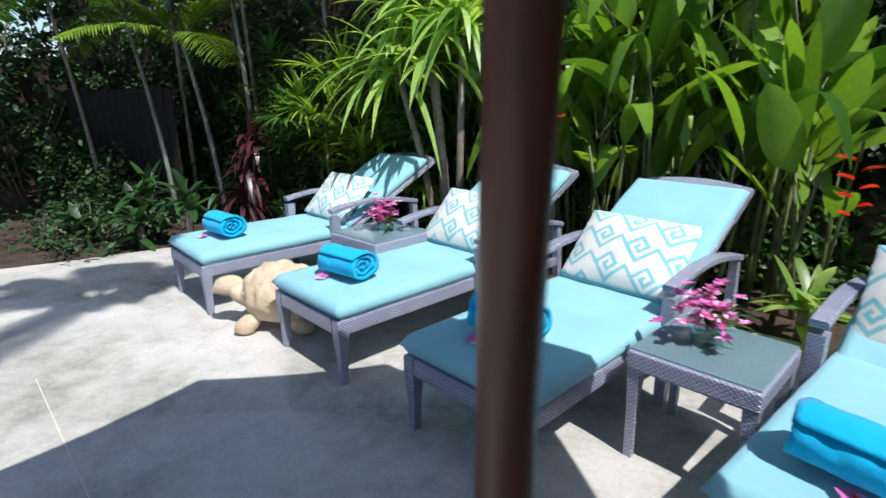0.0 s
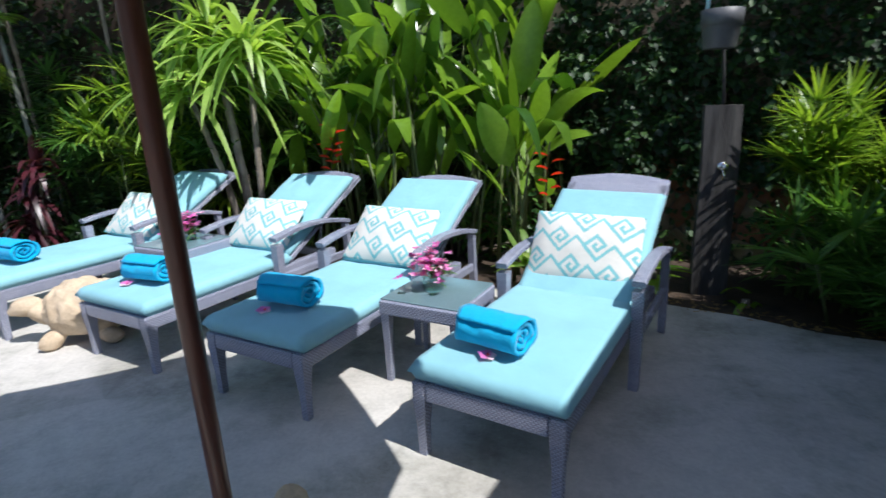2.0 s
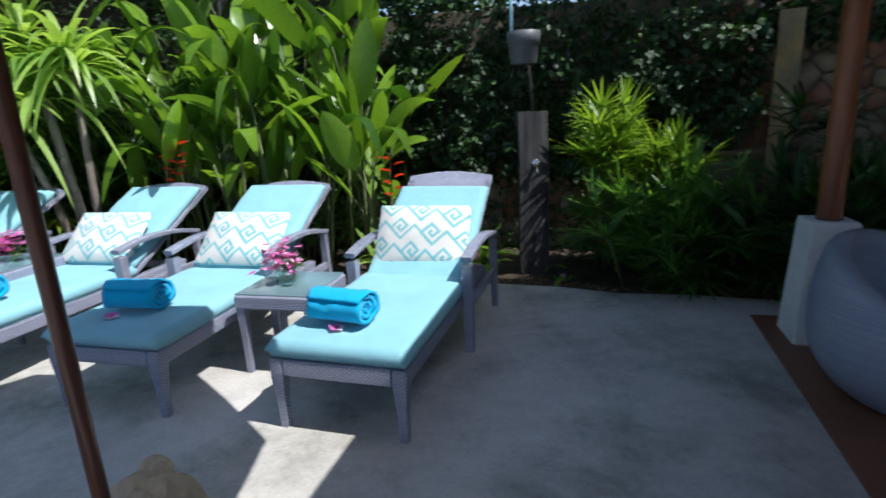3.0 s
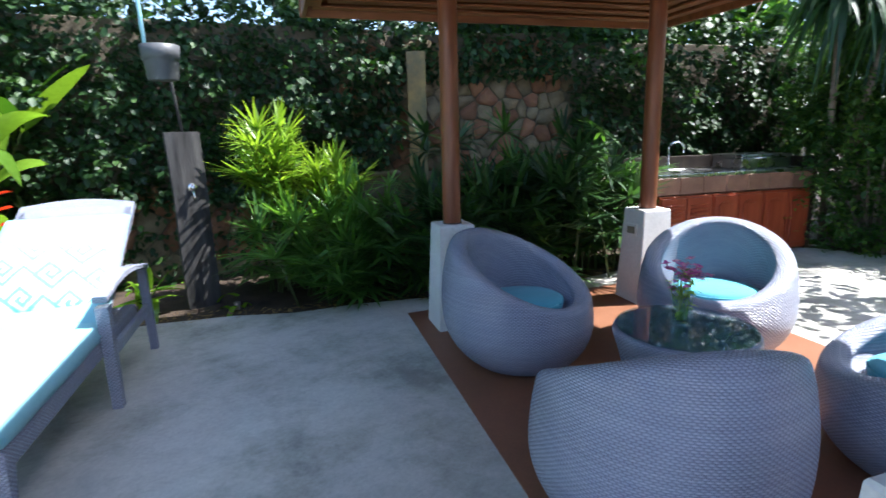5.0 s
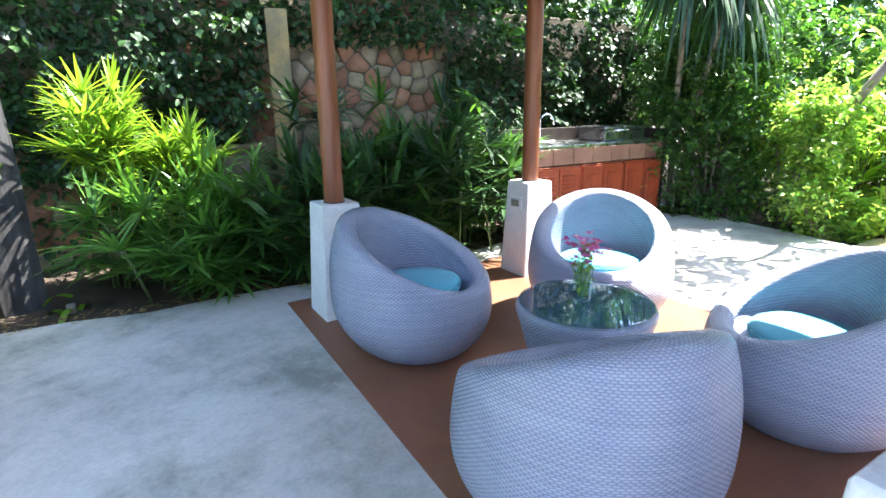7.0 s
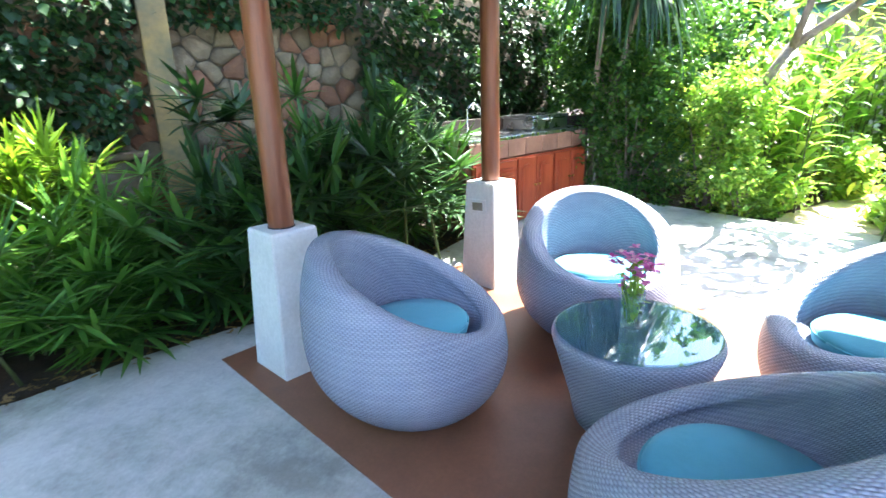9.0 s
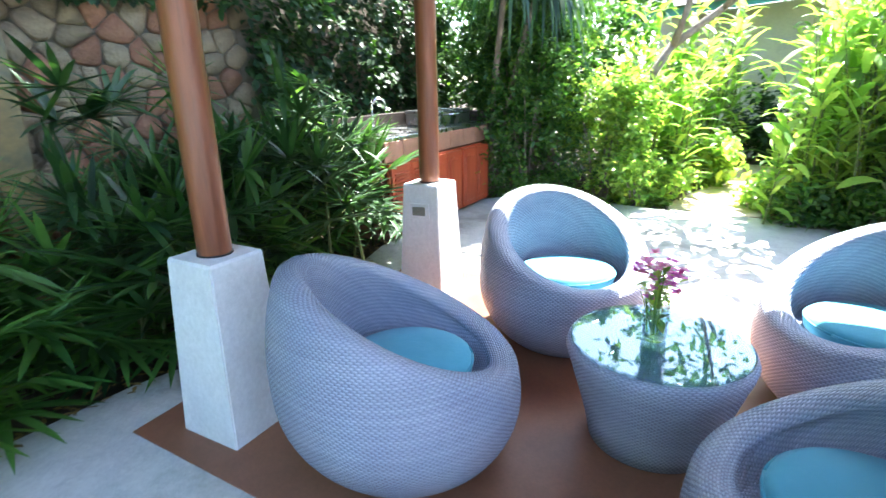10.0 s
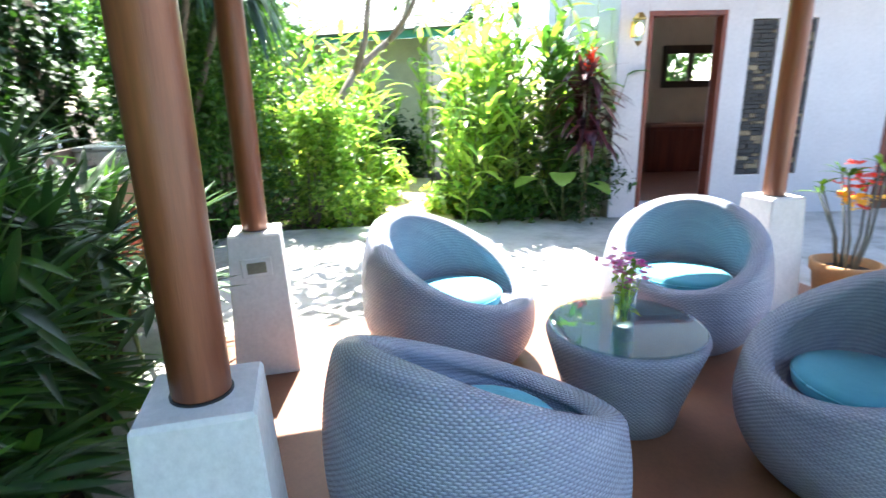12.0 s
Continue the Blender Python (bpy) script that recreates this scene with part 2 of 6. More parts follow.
LEAF_PADDLE = leaf_material("leaf_paddle", (0.030, 0.09, 0.011), (0.20, 0.345, 0.034), 0.27, 0.32)
LEAF_STRAP = leaf_material("leaf_strap", (0.15, 0.27, 0.05), (0.37, 0.51, 0.13), 0.4, 0.40)
# fan leaf colour carries the light: shaded, half-lit, lit and sunlit copies
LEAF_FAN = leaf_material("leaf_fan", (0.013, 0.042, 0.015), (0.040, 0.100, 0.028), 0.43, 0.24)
LEAF_FAN_HALF_LIT = leaf_material("leaf_fan_half_lit", (0.03, 0.092, 0.02), (0.085, 0.195, 0.042), 0.40, 0.32)
LEAF_FAN_LIT = leaf_material("leaf_fan_lit", (0.045, 0.12, 0.024), (0.12, 0.25, 0.05), 0.38, 0.34)
LEAF_FAN_SUNLIT = leaf_material("leaf_fan_sunlit", (0.10, 0.20, 0.02), (0.25, 0.38, 0.045), 0.35, 0.4)
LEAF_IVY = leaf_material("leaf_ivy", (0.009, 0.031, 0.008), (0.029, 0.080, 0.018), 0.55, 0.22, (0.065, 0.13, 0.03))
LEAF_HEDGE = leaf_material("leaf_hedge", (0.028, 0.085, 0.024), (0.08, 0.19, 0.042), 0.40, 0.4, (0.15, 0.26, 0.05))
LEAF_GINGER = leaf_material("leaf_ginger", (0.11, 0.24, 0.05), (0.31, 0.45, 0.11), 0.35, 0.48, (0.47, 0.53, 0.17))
LEAF_RED = leaf_material("leaf_red", (0.03, 0.012, 0.02), (0.10, 0.022, 0.036), 0.35, 0.3)
LEAF_DRY = leaf_material("leaf_dry", (0.12, 0.07, 0.03), (0.30, 0.19, 0.08), 0.8, 0.2)
PETAL_PINK = leaf_material("petal_pink", (0.56, 0.05, 0.40), (0.76, 0.26, 0.62), 0.5, 0.2, (0.90, 0.70, 0.82))
PETAL_RED = leaf_material("petal_red", (0.50, 0.015, 0.012), (0.70, 0.05, 0.02), 0.4, 0.3)
PETAL_YELLOW = leaf_material("petal_yellow", (0.70, 0.35, 0.02), (0.85, 0.55, 0.05), 0.4, 0.3)


# ---- building helpers ----
def thing(name, m, label, category, group="", kind=""):
    ob = new(name)
    ob.empty_display_size = 0.1
    ob.matrix_basis = m
    return tagged(ob, label, category, group, kind)


def box_uv(bm):
    """UVs in metres, by the side that a face looks to."""
    uv = bm.loops.layers.uv.verify()
    bm.normal_update()
    for f in bm.faces:
        a = max(range(3), key=lambda k: abs(f.normal[k]))
        i, j = ((1, 2), (0, 2), (0, 1))[a]
        for lp in f.loops:
            lp[uv].uv = (lp.vert.co[i], lp.vert.co[j])


def link_mesh(name, me, mats, parent=None, label="", m=None, smooth=False):
    ob = new(name, me)
    for x in mats if isinstance(mats, (list, tuple)) else (mats,):
        me.materials.append(x)
    if smooth:
        me.polygons.foreach_set("use_smooth", [True] * len(me.polygons))
    if m is not None:
        ob.matrix_basis = m
    ob.parent = parent
    if label:
        ob["label"] = label
    return ob


def part(name, bm, mats, parent=None, label="", m=None, smooth=False, uv=True):
    if uv:
        box_uv(bm)
    me = bpy.data.meshes.new(name)
    bm.to_mesh(me)
    bm.free()
    return link_mesh(name, me, mats, parent, label, m, smooth)


def block(size, at=(0, 0, 0), bevel=0.0, seg=2, turn=(0, 0, 0), bm=None):
    """A box with its middle at at, edges rounded."""
    out = bm or bmesh.new()
    made = bmesh.ops.create_cube(out, size=1.0, matrix=pose(*at, *turn) @ Matrix.Diagonal((*size, 1)))
    if bevel:
        edges = list({e for v in made["verts"] for e in v.link_edges})
        bmesh.ops.bevel(out, geom=edges, offset=bevel, segments=seg, profile=0.5, affect="EDGES")
    return out


def loft(rings, closed_ends=True, bm=None):
    """Skin over rings of equal length."""
    out = bm or bmesh.new()
    vs = [[out.verts.new(p) for p in r] for r in rings]
    k = len(rings[0])
    for a, c in zip(vs, vs[1:]):
        for i in range(k):
            out.faces.new((a[i], a[(i + 1) % k], c[(i + 1) % k], c[i]))
    if closed_ends:
        out.faces.new(vs[0][::-1])
        out.faces.new(vs[-1])
    return out


def lathe(profile, k=32, closed_ends=True, bm=None, at=(0, 0, 0)):
    return loft([[(at[0] + r * math.cos(2 * math.pi * i / k), at[1] + r * math.sin(2 * math.pi * i / k), at[2] + z) for i in range(k)] for r, z in profile], closed_ends, bm)


def tube(points, radii, k=8, bm=None):
    """A round tube along points."""
    pts = [Vector(p) for p in points]
    radii = [float(radii)] * len(pts) if isinstance(radii, (int, float)) else [float(q) for q in radii]
    rings = []
    for i, p in enumerate(pts):
        d = (pts[min(i + 1, len(pts) - 1)] - pts[max(i - 1, 0)]).normalized()
        s = d.cross(Vector((0, 0, 1)) if abs(d.z) < 0.9 else Vector((1, 0, 0))).normalized()
        u = s.cross(d)
        rings.append([tuple(p + radii[i] * (math.cos(2 * math.pi * j / k) * s + math.sin(2 * math.pi * j / k) * u)) for j in range(k)])
    return loft(rings, True, bm)


def sweep_rect(points, width, height, bm=None, up=(0, 0, 1)):
    """A bar of rectangular section along points; width is across, in the plane of up's normal."""
    pts = [Vector(p) for p in points]
    rings = []
    for i, p in enumerate(pts):
        d = (pts[min(i + 1, len(pts) - 1)] - pts[max(i - 1, 0)]).normalized()
        s = d.cross(Vector(up)).normalized()
        u = s.cross(d)
        w, h = (width[i] if isinstance(width, list) else width) / 2, (height[i] if isinstance(height, list) else height) / 2
        c = min(w, h) * 0.3
        rings.append([tuple(p + a * s + e * u) for a, e in ((-w + c, -h), (w - c, -h), (w, -h + c), (w, h - c), (w - c, h), (-w + c, h), (-w, h - c), (-w, -h + c))])
    return loft(rings, True, bm)


def soft_slab(lx, ly, lz, nx=20, ny=28, crown=0.012, edge=0.03, seed=1):
    """A cushion lying flat: round edges, slightly crowned and uneven. Its base is at z=0, middle at 0, 0."""
    bm = bmesh.new()

    def lift(u, v):
        d = min(1.0, min(1 - abs(u), 1 - abs(v)) * min(lx, ly) / 2 / edge)
        return math.sqrt(max(0.0, 1 - (1 - d) ** 2))
    grid = {}
    for side in (1, -1):
        for i in range(nx + 1):
            for j in range(ny + 1):
                u, v = 2 * i / nx - 1, 2 * j / ny - 1
                u, v = math.sin(u * math.pi / 2) * 0.35 + u * 0.65, math.sin(v * math.pi / 2) * 0.35 + v * 0.65
                rim = i in (0, nx) or j in (0, ny)
                if rim and side < 0:
                    grid[side, i, j] = grid[1, i, j]
                    continue
                h = lift(u, v)
                wob = 0.5 * noise.noise(Vector((u * lx * 4 + seed * 7, v * ly * 4, side)))
                z = lz / 2 + side * h * (lz / 2 + crown * (1 - u * u) * (1 - v * v) + 0.008 * wob * (side > 0))
                k = 1 - 0.012 * noise.noise(Vector((u * 3 + seed, v * 5, 2.0)))
                grid[side, i, j] = bm.verts.new((u * lx / 2 * k, v * ly / 2, z))
    for side in (1, -1):
        for i in range(nx):
            for j in range(ny):
                q = [grid[side, i, j], grid[side, i + 1, j], grid[side, i + 1, j + 1], grid[side, i, j + 1]]
                bm.faces.new(q if side > 0 else q[::-1])
    return bm


def ribbons(base, way, length, width, droop=0.3, seg=5, shape="blade", fold=0.25, roll=None, bend=None):
    """Many leaves at once: vertices and faces of strips folded along the middle. All arrays have a row for each leaf."""
    B, D = np.asarray(base, float), np.asarray(way, float)
    N = len(B)
    D = D / np.maximum(np.linalg.norm(D, axis=1, keepdims=True), 1e-6)
    L = np.broadcast_to(np.asarray(length, float), (N,)).reshape(N, 1)
    W = np.broadcast_to(np.asarray(width, float), (N,)).reshape(N, 1)
    G = np.broadcast_to(np.asarray(droop, float), (N,)).reshape(N, 1)
    up = np.tile((0.0, 0.0, 1.0), (N, 1))
    S = np.cross(D, up)
    bad = np.linalg.norm(S, axis=1) < 1e-3
    S[bad] = (1, 0, 0)
    S /= np.linalg.norm(S, axis=1, keepdims=True)
    U = np.cross(S, D)
    if roll is not None:
        r = np.broadcast_to(np.asarray(roll, float), (N,)).reshape(N, 1)
        S, U = S * np.cos(r) + U * np.sin(r), U * np.cos(r) - S * np.sin(r)
    prof = {"blade": lambda s: (0.35 + 1.3 * s) * (s < 0.35) + (s >= 0.35) * (1 - (max(s - 0.35, 0.0) / 0.65) ** 1.8) * 0.81 + 0.01,
            "strap": lambda s: 0.8 * (1 - s ** 4) + 0.02 + 0.2 * np.sin(np.pi * s),
            "paddle": lambda s: np.sin(np.pi * np.clip(s, 0, 1) ** 0.75) ** 0.6 + 0.02,
            "oval": lambda s: np.sin(np.pi * s) ** 0.7 + 0.02}[shape]
    stations = np.linspace(0, 1, seg + 1)
    V = []
    for s in stations:
        c = B + D * L * s * (1 - 0.25 * G * s) - np.array((0, 0, 1.0)) * G * L * s * s
        if bend is not None:
            c = c + bend * (L * s * s)
        w = W * 0.5 * prof(s)
        V += [c - S * w + U * w * fold, c, c + S * w + U * w * fold]
    V = np.stack(V, 1)
    k = 3 * (seg + 1)
    F = []
    for i in range(seg):
        a = 3 * i
        F += [(a, a + 1, a + 4, a + 3), (a + 1, a + 2, a + 5, a + 4)]
    F = (np.array(F)[None] + (np.arange(N) * k)[:, None, None]).reshape(-1, 4)
    return V.reshape(-1, 3), F


def leaf_mesh(name, chunks):
    """One mesh of several ribbon sets."""
    vs, fs, off = [], [], 0
    for v, f in chunks:
        vs.append(v)
        fs.append(f + off)
        off += len(v)
    V, F = np.concatenate(vs), np.concatenate(fs)
    me = bpy.data.meshes.new(name)
    me.vertices.add(len(V))
    me.vertices.foreach_set("co", V.ravel())
    me.loops.add(F.size)
    me.loops.foreach_set("vertex_index", F.ravel().astype(np.int32))
    me.polygons.add(len(F))
    me.polygons.foreach_set("loop_start", np.arange(0, F.size, 4, dtype=np.int32))
    me.polygons.foreach_set("use_smooth", np.ones(len(F), bool))
    me.update(calc_edges=True)
    return me


def leaves(name, chunks, mat, parent=None, label=""):
    return link_mesh(name, leaf_mesh(name, chunks), mat, parent, label)


RNG = np.random.default_rng(7)


def unit(az, el):
    az, el = np.asarray(az, float), np.asarray(el, float)
    return np.stack([np.cos(az) * np.cos(el), np.sin(az) * np.cos(el), np.sin(el)], -1)


def at_angle(x, y, z, degrees_z):
    return pose(x, y, z, 0, 0, degrees_z)


# ---- ground, patio ----
def sheet(name, outline, z0, z1, mat, label, category, bevel=0.0):
    bm = bmesh.new()
    top = [bm.verts.new((x, y, z1)) for x, y in outline]
    f = bm.faces.new(top)
    if f.normal.z < 0:
        f.normal_flip()
    bm.normal_update()
    if f.normal.z < 0:
        bmesh.ops.reverse_faces(bm, faces=[f])
    g = bmesh.ops.extrude_face_region(bm, geom=[f])
    for v in g["geom"]:
        if isinstance(v, bmesh.types.BMVert):
            v.co.z = z0
    bmesh.ops.recalc_face_normals(bm, faces=bm.faces)
    return tagged(part(name, bm, mat), label, category, "", "structure")


sheet("ground", [(-200, -200), (200, -200), (200, 200), (-200, 200)], -0.4, -0.05, SOIL, "dark brown garden soil with litter", "ground")
EDGE = [(-5.2, -6.5), (-4.6, -1.5), (-4.1, 0.4), (-3.6, 1.05), (-3.15, 1.75), (-2.2, 2.6), (-0.9, 2.75), (0.4, 2.35), (1.8, 2.0), (2.7, 1.8), (3.34, 1.63),
        (3.84, 1.4), (4.24, 1.13), (4.72, 0.97), (5.22, 0.72), (5.6, 0.42), (6.6, 0.15), (7.5, 0.02), (8.2, -0.2), (9.5, -0.8), (9.62, -1.5), (9.3, -2.1), (8.95, -2.75),
        (8.6, -3.55), (8.07, -4.31), (7.62, -4.85), (6.9, -5.9), (4.6, -9.2), (2.0, -11.0), (-3.0, -11.0)]
patio = sheet("pavement", EDGE, -0.2, 0.0, CONCRETE, "pale sunlit concrete patio with damp stains", "pavement")
joint = sheet("joint_strip", [(-1.45, -0.370), (-1.45, -0.364), (0.6, -1.126), (0.6, -1.132)], -0.01, 0.0025, CANVAS, "thin pale joint line in the patio", "joint")
# fine litter along the bed's edge
k = 420
tt = RNG.random(k) * 9
seg = np.array(EDGE[9:19])
idx = np.minimum(tt.astype(int), 8)
p = seg[idx] + (seg[np.minimum(idx + 1, 9)] - seg[idx]) * (tt - idx)[:, None]
p = np.c_[p + RNG.normal(0, 0.06, (k, 2)) + (0.02, 0.06), np.full(k, 0.006)]
litter = leaves("leaf_litter", [ribbons(p, unit(RNG.random(k) * 6.28, RNG.normal(0.1, 0.1, k)), RNG.uniform(0.02, 0.07, k), RNG.uniform(0.01, 0.025, k), 0.05, 3, "oval")], LEAF_DRY)
tagged(litter, "dry brown fallen leaves along the bed", "leaf litter", "", "stuff")

# ---- gazebo ----
N_AX, U_AX = Vector((0.923, -0.384, 0)), Vector((0.384, 0.923, 0))
G0 = Vector((5.01, 0.07, 0))                                # middle of the first post
SPAN_N, SPAN_U, OVER = 1.64, 3.22, 0.85
G_TURN = -22.6


def gz(a, c, z=0.0):
    """A place a metres along the short side and c along the long side, from the first post."""
    return G0 + a * N_AX + c * U_AX + Vector((0, 0, z))


brown = sheet("brown_floor", [tuple(gz(a, c).xy) for a, c in ((-0.275, 0.33), (2.05, 0.43), (2.05, -3.75), (-0.39, -3.75))], -0.01, 0.005, BROWN_FLOOR,
              "brown painted concrete floor under the gazebo", "floor")


def plinth(m, socket):
    ob = thing("post_plinth", m, "white painted tapering concrete plinth under a post", "plinth", "gazebo plinths")
    bm = loft([[(sx * w, sy * w, z) for sx, sy in ((-1, -1), (1, -1), (1, 1), (-1, 1))] for w, z in ((0.158, 0.0), (0.157, 0.01), (0.124, 0.738), (0.116, 0.75))])
    bmesh.ops.bevel(bm, geom=[e for e in bm.edges if abs(e.verts[0].co.z - e.verts[1].co.z) > 0.3], offset=0.006, segments=2, affect="EDGES")
    part("body", bm, PLASTER, ob)
    if socket:
        sk = part("socket", block((0.145, 0.012, 0.098), (0.0, 0, 0), 0.005), PLASTER, ob, "white plastic wall socket plate", pose(-0.139, 0.0, 0.585, 2.6 * 0, 2.6, 90))
        part("cover", block((0.092, 0.010, 0.056), (0, 0.006, 0), 0.003), SOCKET_GREY, sk, "grey-beige socket cover")
    return ob


def post(m):
    ob = thing("gazebo_post", m, "round red-brown stained timber gazebo post", "post", "gazebo posts")
    part("shaft", lathe([(0.062, 0.75), (0.064, 0.76), (0.064, 2.20), (0.06, 2.62)], 28), POST_WOOD, ob, smooth=True)
    part("collar", lathe([(0.068, 0.745), (0.068, 0.756), (0.06, 0.757)], 28), BLACK, ob, "dark gap ring at the foot")
    return ob


for a, c, s in ((0, 0, False), (SPAN_N, 0, True), (1.50, -3.09, False), (-0.06, -3.10, False)):
    q = gz(a, c)
    plinth(at_angle(*q, G_TURN), s)
    post(at_angle(*q, G_TURN))

roof = thing("gazebo_roof", at_angle(*gz(SPAN_N / 2 - 0.09, -SPAN_U / 2), G_TURN), "hipped timber gazebo roof with planked soffit", "roof")
RX, RY, RZ = SPAN_N / 2 + 0.78, SPAN_U / 2 + OVER, 2.27
for x, y, lx, ly in ((0, SPAN_U / 2, SPAN_N + 0.3, 0.09), (0, -SPAN_U / 2, SPAN_N + 0.3, 0.09), (SPAN_N / 2, 0, 0.085, SPAN_U - 0.1), (-SPAN_N / 2, 0, 0.085, SPAN_U - 0.1)):
    part("beam", block((lx, ly, 0.16), (x, y, 2.56), 0.008), ROOF_WOOD, roof)
for x, y, lx, ly in ((0, RY, 2 * RX + 0.05, 0.03), (0, -RY, 2 * RX + 0.05, 0.03), (RX, 0, 0.03, 2 * RY - 0.04), (-RX, 0, 0.03, 2 * RY - 0.04)):
    part("fascia", block((lx, ly, 0.15), (x, y, RZ + 0.06), 0.004), ROOF_WOOD, roof)
ridge = (RY - RX) * 0.9
for k, (p0, p1, t0, t1) in enumerate((((-RX, RY), (RX, RY), (0, ridge), (0, ridge)), ((RX, -RY), (-RX, -RY), (0, -ridge), (0, -ridge)),
                                      ((RX, RY), (RX, -RY), (0, ridge), (0, -ridge)), ((-RX, -RY), (-RX, RY), (0, -ridge), (0, ridge)))):
    bm = bmesh.new()
    top = RZ + 0.95
    vs = [bm.verts.new((*q, z)) for q, z in ((p0, RZ + 0.13), (p1, RZ + 0.13), (t1, top))] + ([bm.verts.new((*t0, top))] if t0 != t1 else [])
    f = bm.faces.new(vs)
    g = bmesh.ops.extrude_face_region(bm, geom=[f])
    for v in g["geom"]:
        if isinstance(v, bmesh.types.BMVert):
            v.co.z -= 0.035
    bmesh.ops.recalc_face_normals(bm, faces=bm.faces)
    part("roof_slope", bm, ROOF_WOOD, roof)
# soffit boards on each side, level with the fascia's inner face
for k in range(9):
    o = 0.07 + k * 0.105
    for sgn in (1, -1):
        z = RZ + 0.045 + 0.028 * k
        part("soffit_board", block((2 * (RX - o), 0.1, 0.016), (0, sgn * (RY - o), z), 0.003, 1), ROOF_WOOD, roof)
        part("soffit_board", block((0.1, 2 * (RY - o) - 0.11, 0.016), (sgn * (RX - o), 0, z), 0.003, 1), ROOF_WOOD, roof)


# ---- wicker seats round the glass table ----
def ball_chair(m, label):
    ob = thing("ball_chair", m, label, "chair", "ball chairs round the table")
    K, R, ZC, LEAN = 72, 0.456, 0.295, 0.116             # the shell leans back as it rises
    bm = bmesh.new()
    uv = bm.loops.layers.uv.verify()
    cols = []
    for i in range(K):
        a = 2 * math.pi * i / K
        c = math.cos(a)                                    # +1 at the back
        rad = lambda z: R * math.sqrt(max(0.02, 1 - ((z - ZC) / (0.725 if z > ZC else 0.379)) ** 2))
        zr = 0.6
        for _ in range(30):                                # where the slanting mouth cuts the shell
            zr = 0.5 * zr + 0.5 * (0.578 + 0.462 * rad(zr) * c)
        prof = [(rad(z) - 0.02 * (z < 0.006), z) for z in np.concatenate([[0.0, 0.008], np.linspace(0.025, zr - 0.012, 22)])]
        r0, t = rad(zr), 0.056
        for w in np.linspace(10, 170, 7):                  # the rolled rim
            prof.append((r0 - t + t * math.cos(radians(w)), zr - 0.006 + t * 0.62 * math.sin(radians(w))))
        zs = 0.318
        for s in np.linspace(0.12, 1, 10):
            z = zr + (zs - zr) * s
            prof.append((max(0.1, min(rad(z) - 0.09, r0 - 2 * t + 0.08 * s) - 0.08 * s * s), z))
        run, col = 0.0, []
        for k2, (r, z) in enumerate(prof):
            if k2:
                run += math.hypot(r - prof[k2 - 1][0], z - prof[k2 - 1][1])
            col.append((bm.verts.new((-r * c - LEAN * min(z, zr), r * math.sin(a), z)), run))
        cols.append(col)
    cen_lo, cen_hi = bm.verts.new((0, 0, 0)), bm.verts.new((-0.03, 0, 0.313))
    n_p = len(cols[0])
    for i in range(K):
        a, e = cols[i], cols[(i + 1) % K]
        for j in range(n_p - 1):
            f = bm.faces.new((a[j][0], a[j + 1][0], e[j + 1][0], e[j][0]))
            for lp, (w, s) in zip(f.loops, ((i, a[j][1]), (i, a[j + 1][1]), (i + 1, e[j + 1][1]), (i + 1, e[j][1]))):
                lp[uv].uv = (w * 2 * math.pi * 0.42 / K, s)
        bm.faces.new((cen_hi, e[-1][0], a[-1][0]))
        bm.faces.new((cen_lo, a[0][0], e[0][0]))
    bmesh.ops.recalc_face_normals(bm, faces=bm.faces)
    part("shell", bm, WICKER, ob, smooth=True, uv=False)
    # round seat cushion
    pr = [(0.0, 0.0), (0.225, 0.0), (0.252, 0.012), (0.26, 0.04), (0.252, 0.066), (0.228, 0.08), (0.12, 0.092), (0.0, 0.094)]
    cb = lathe([(max(r, 0.001), z) for r, z in pr], 40, True)
    cu = part("cushion", cb, SEAT_AQUA, ob, "round turquoise seat cushion", pose(-0.01, 0, 0.315, 0, -3, 0), True)
    part("piping", tube([(0.258 * math.cos(w), 0.258 * math.sin(w), 0.053) for w in np.linspace(0, 2 * math.pi, 41)], 0.005, 6), SEAT_AQUA, cu, smooth=True)
    return ob


TABLE = Vector((5.05, -1.625, 0))
CHAIR_LABEL = "blue-grey woven wicker ball chair with turquoise cushion"
chair = None
for x, y, face in ((4.909, -0.686, -79), (5.923, -1.376, 201), (5.308, -2.545, 114), (4.248, -1.92, 55)):
    m = at_angle(x, y, 0.005, face)
    if chair is None:
        chair = ball_chair(m, CHAIR_LABEL)
    else:
        copy_thing(chair, m)

tab = thing("coffee_table", at_angle(*TABLE.xy, 0.005, 20), "round tapering woven wicker table with glass top", "table")
bm = bmesh.new()
uv = bm.loops.layers.uv.verify()
K = 64
prof = [(0.22, 0.0), (0.235, 0.004), (0.255, 0.1), (0.285, 0.2), (0.315, 0.3), (0.335, 0.36), (0.34, 0.385), (0.334, 0.402), (0.318, 0.408), (0.30, 0.400), (0.02, 0.398)]
rows = [[bm.verts.new((r * math.cos(2 * math.pi * i / K), r * math.sin(2 * math.pi * i / K), z)) for i in range(K)] for r, z in prof]
run = [0.0]
for (r0, z0), (r1, z1) in zip(prof, prof[1:]):
    run.append(run[-1] + math.hypot(r1 - r0, z1 - z0))
for j in range(len(prof) - 1):
    for i in range(K):
        f = bm.faces.new((rows[j][i], rows[j][(i + 1) % K], rows[j + 1][(i + 1) % K], rows[j + 1][i]))
        for lp, (w, s) in zip(f.loops, ((i, j), (i + 1, j), (i + 1, j + 1), (i, j + 1))):
            lp[uv].uv = (w * 2 * math.pi * 0.3 / K, run[s])
bm.faces.new(rows[0][::-1])
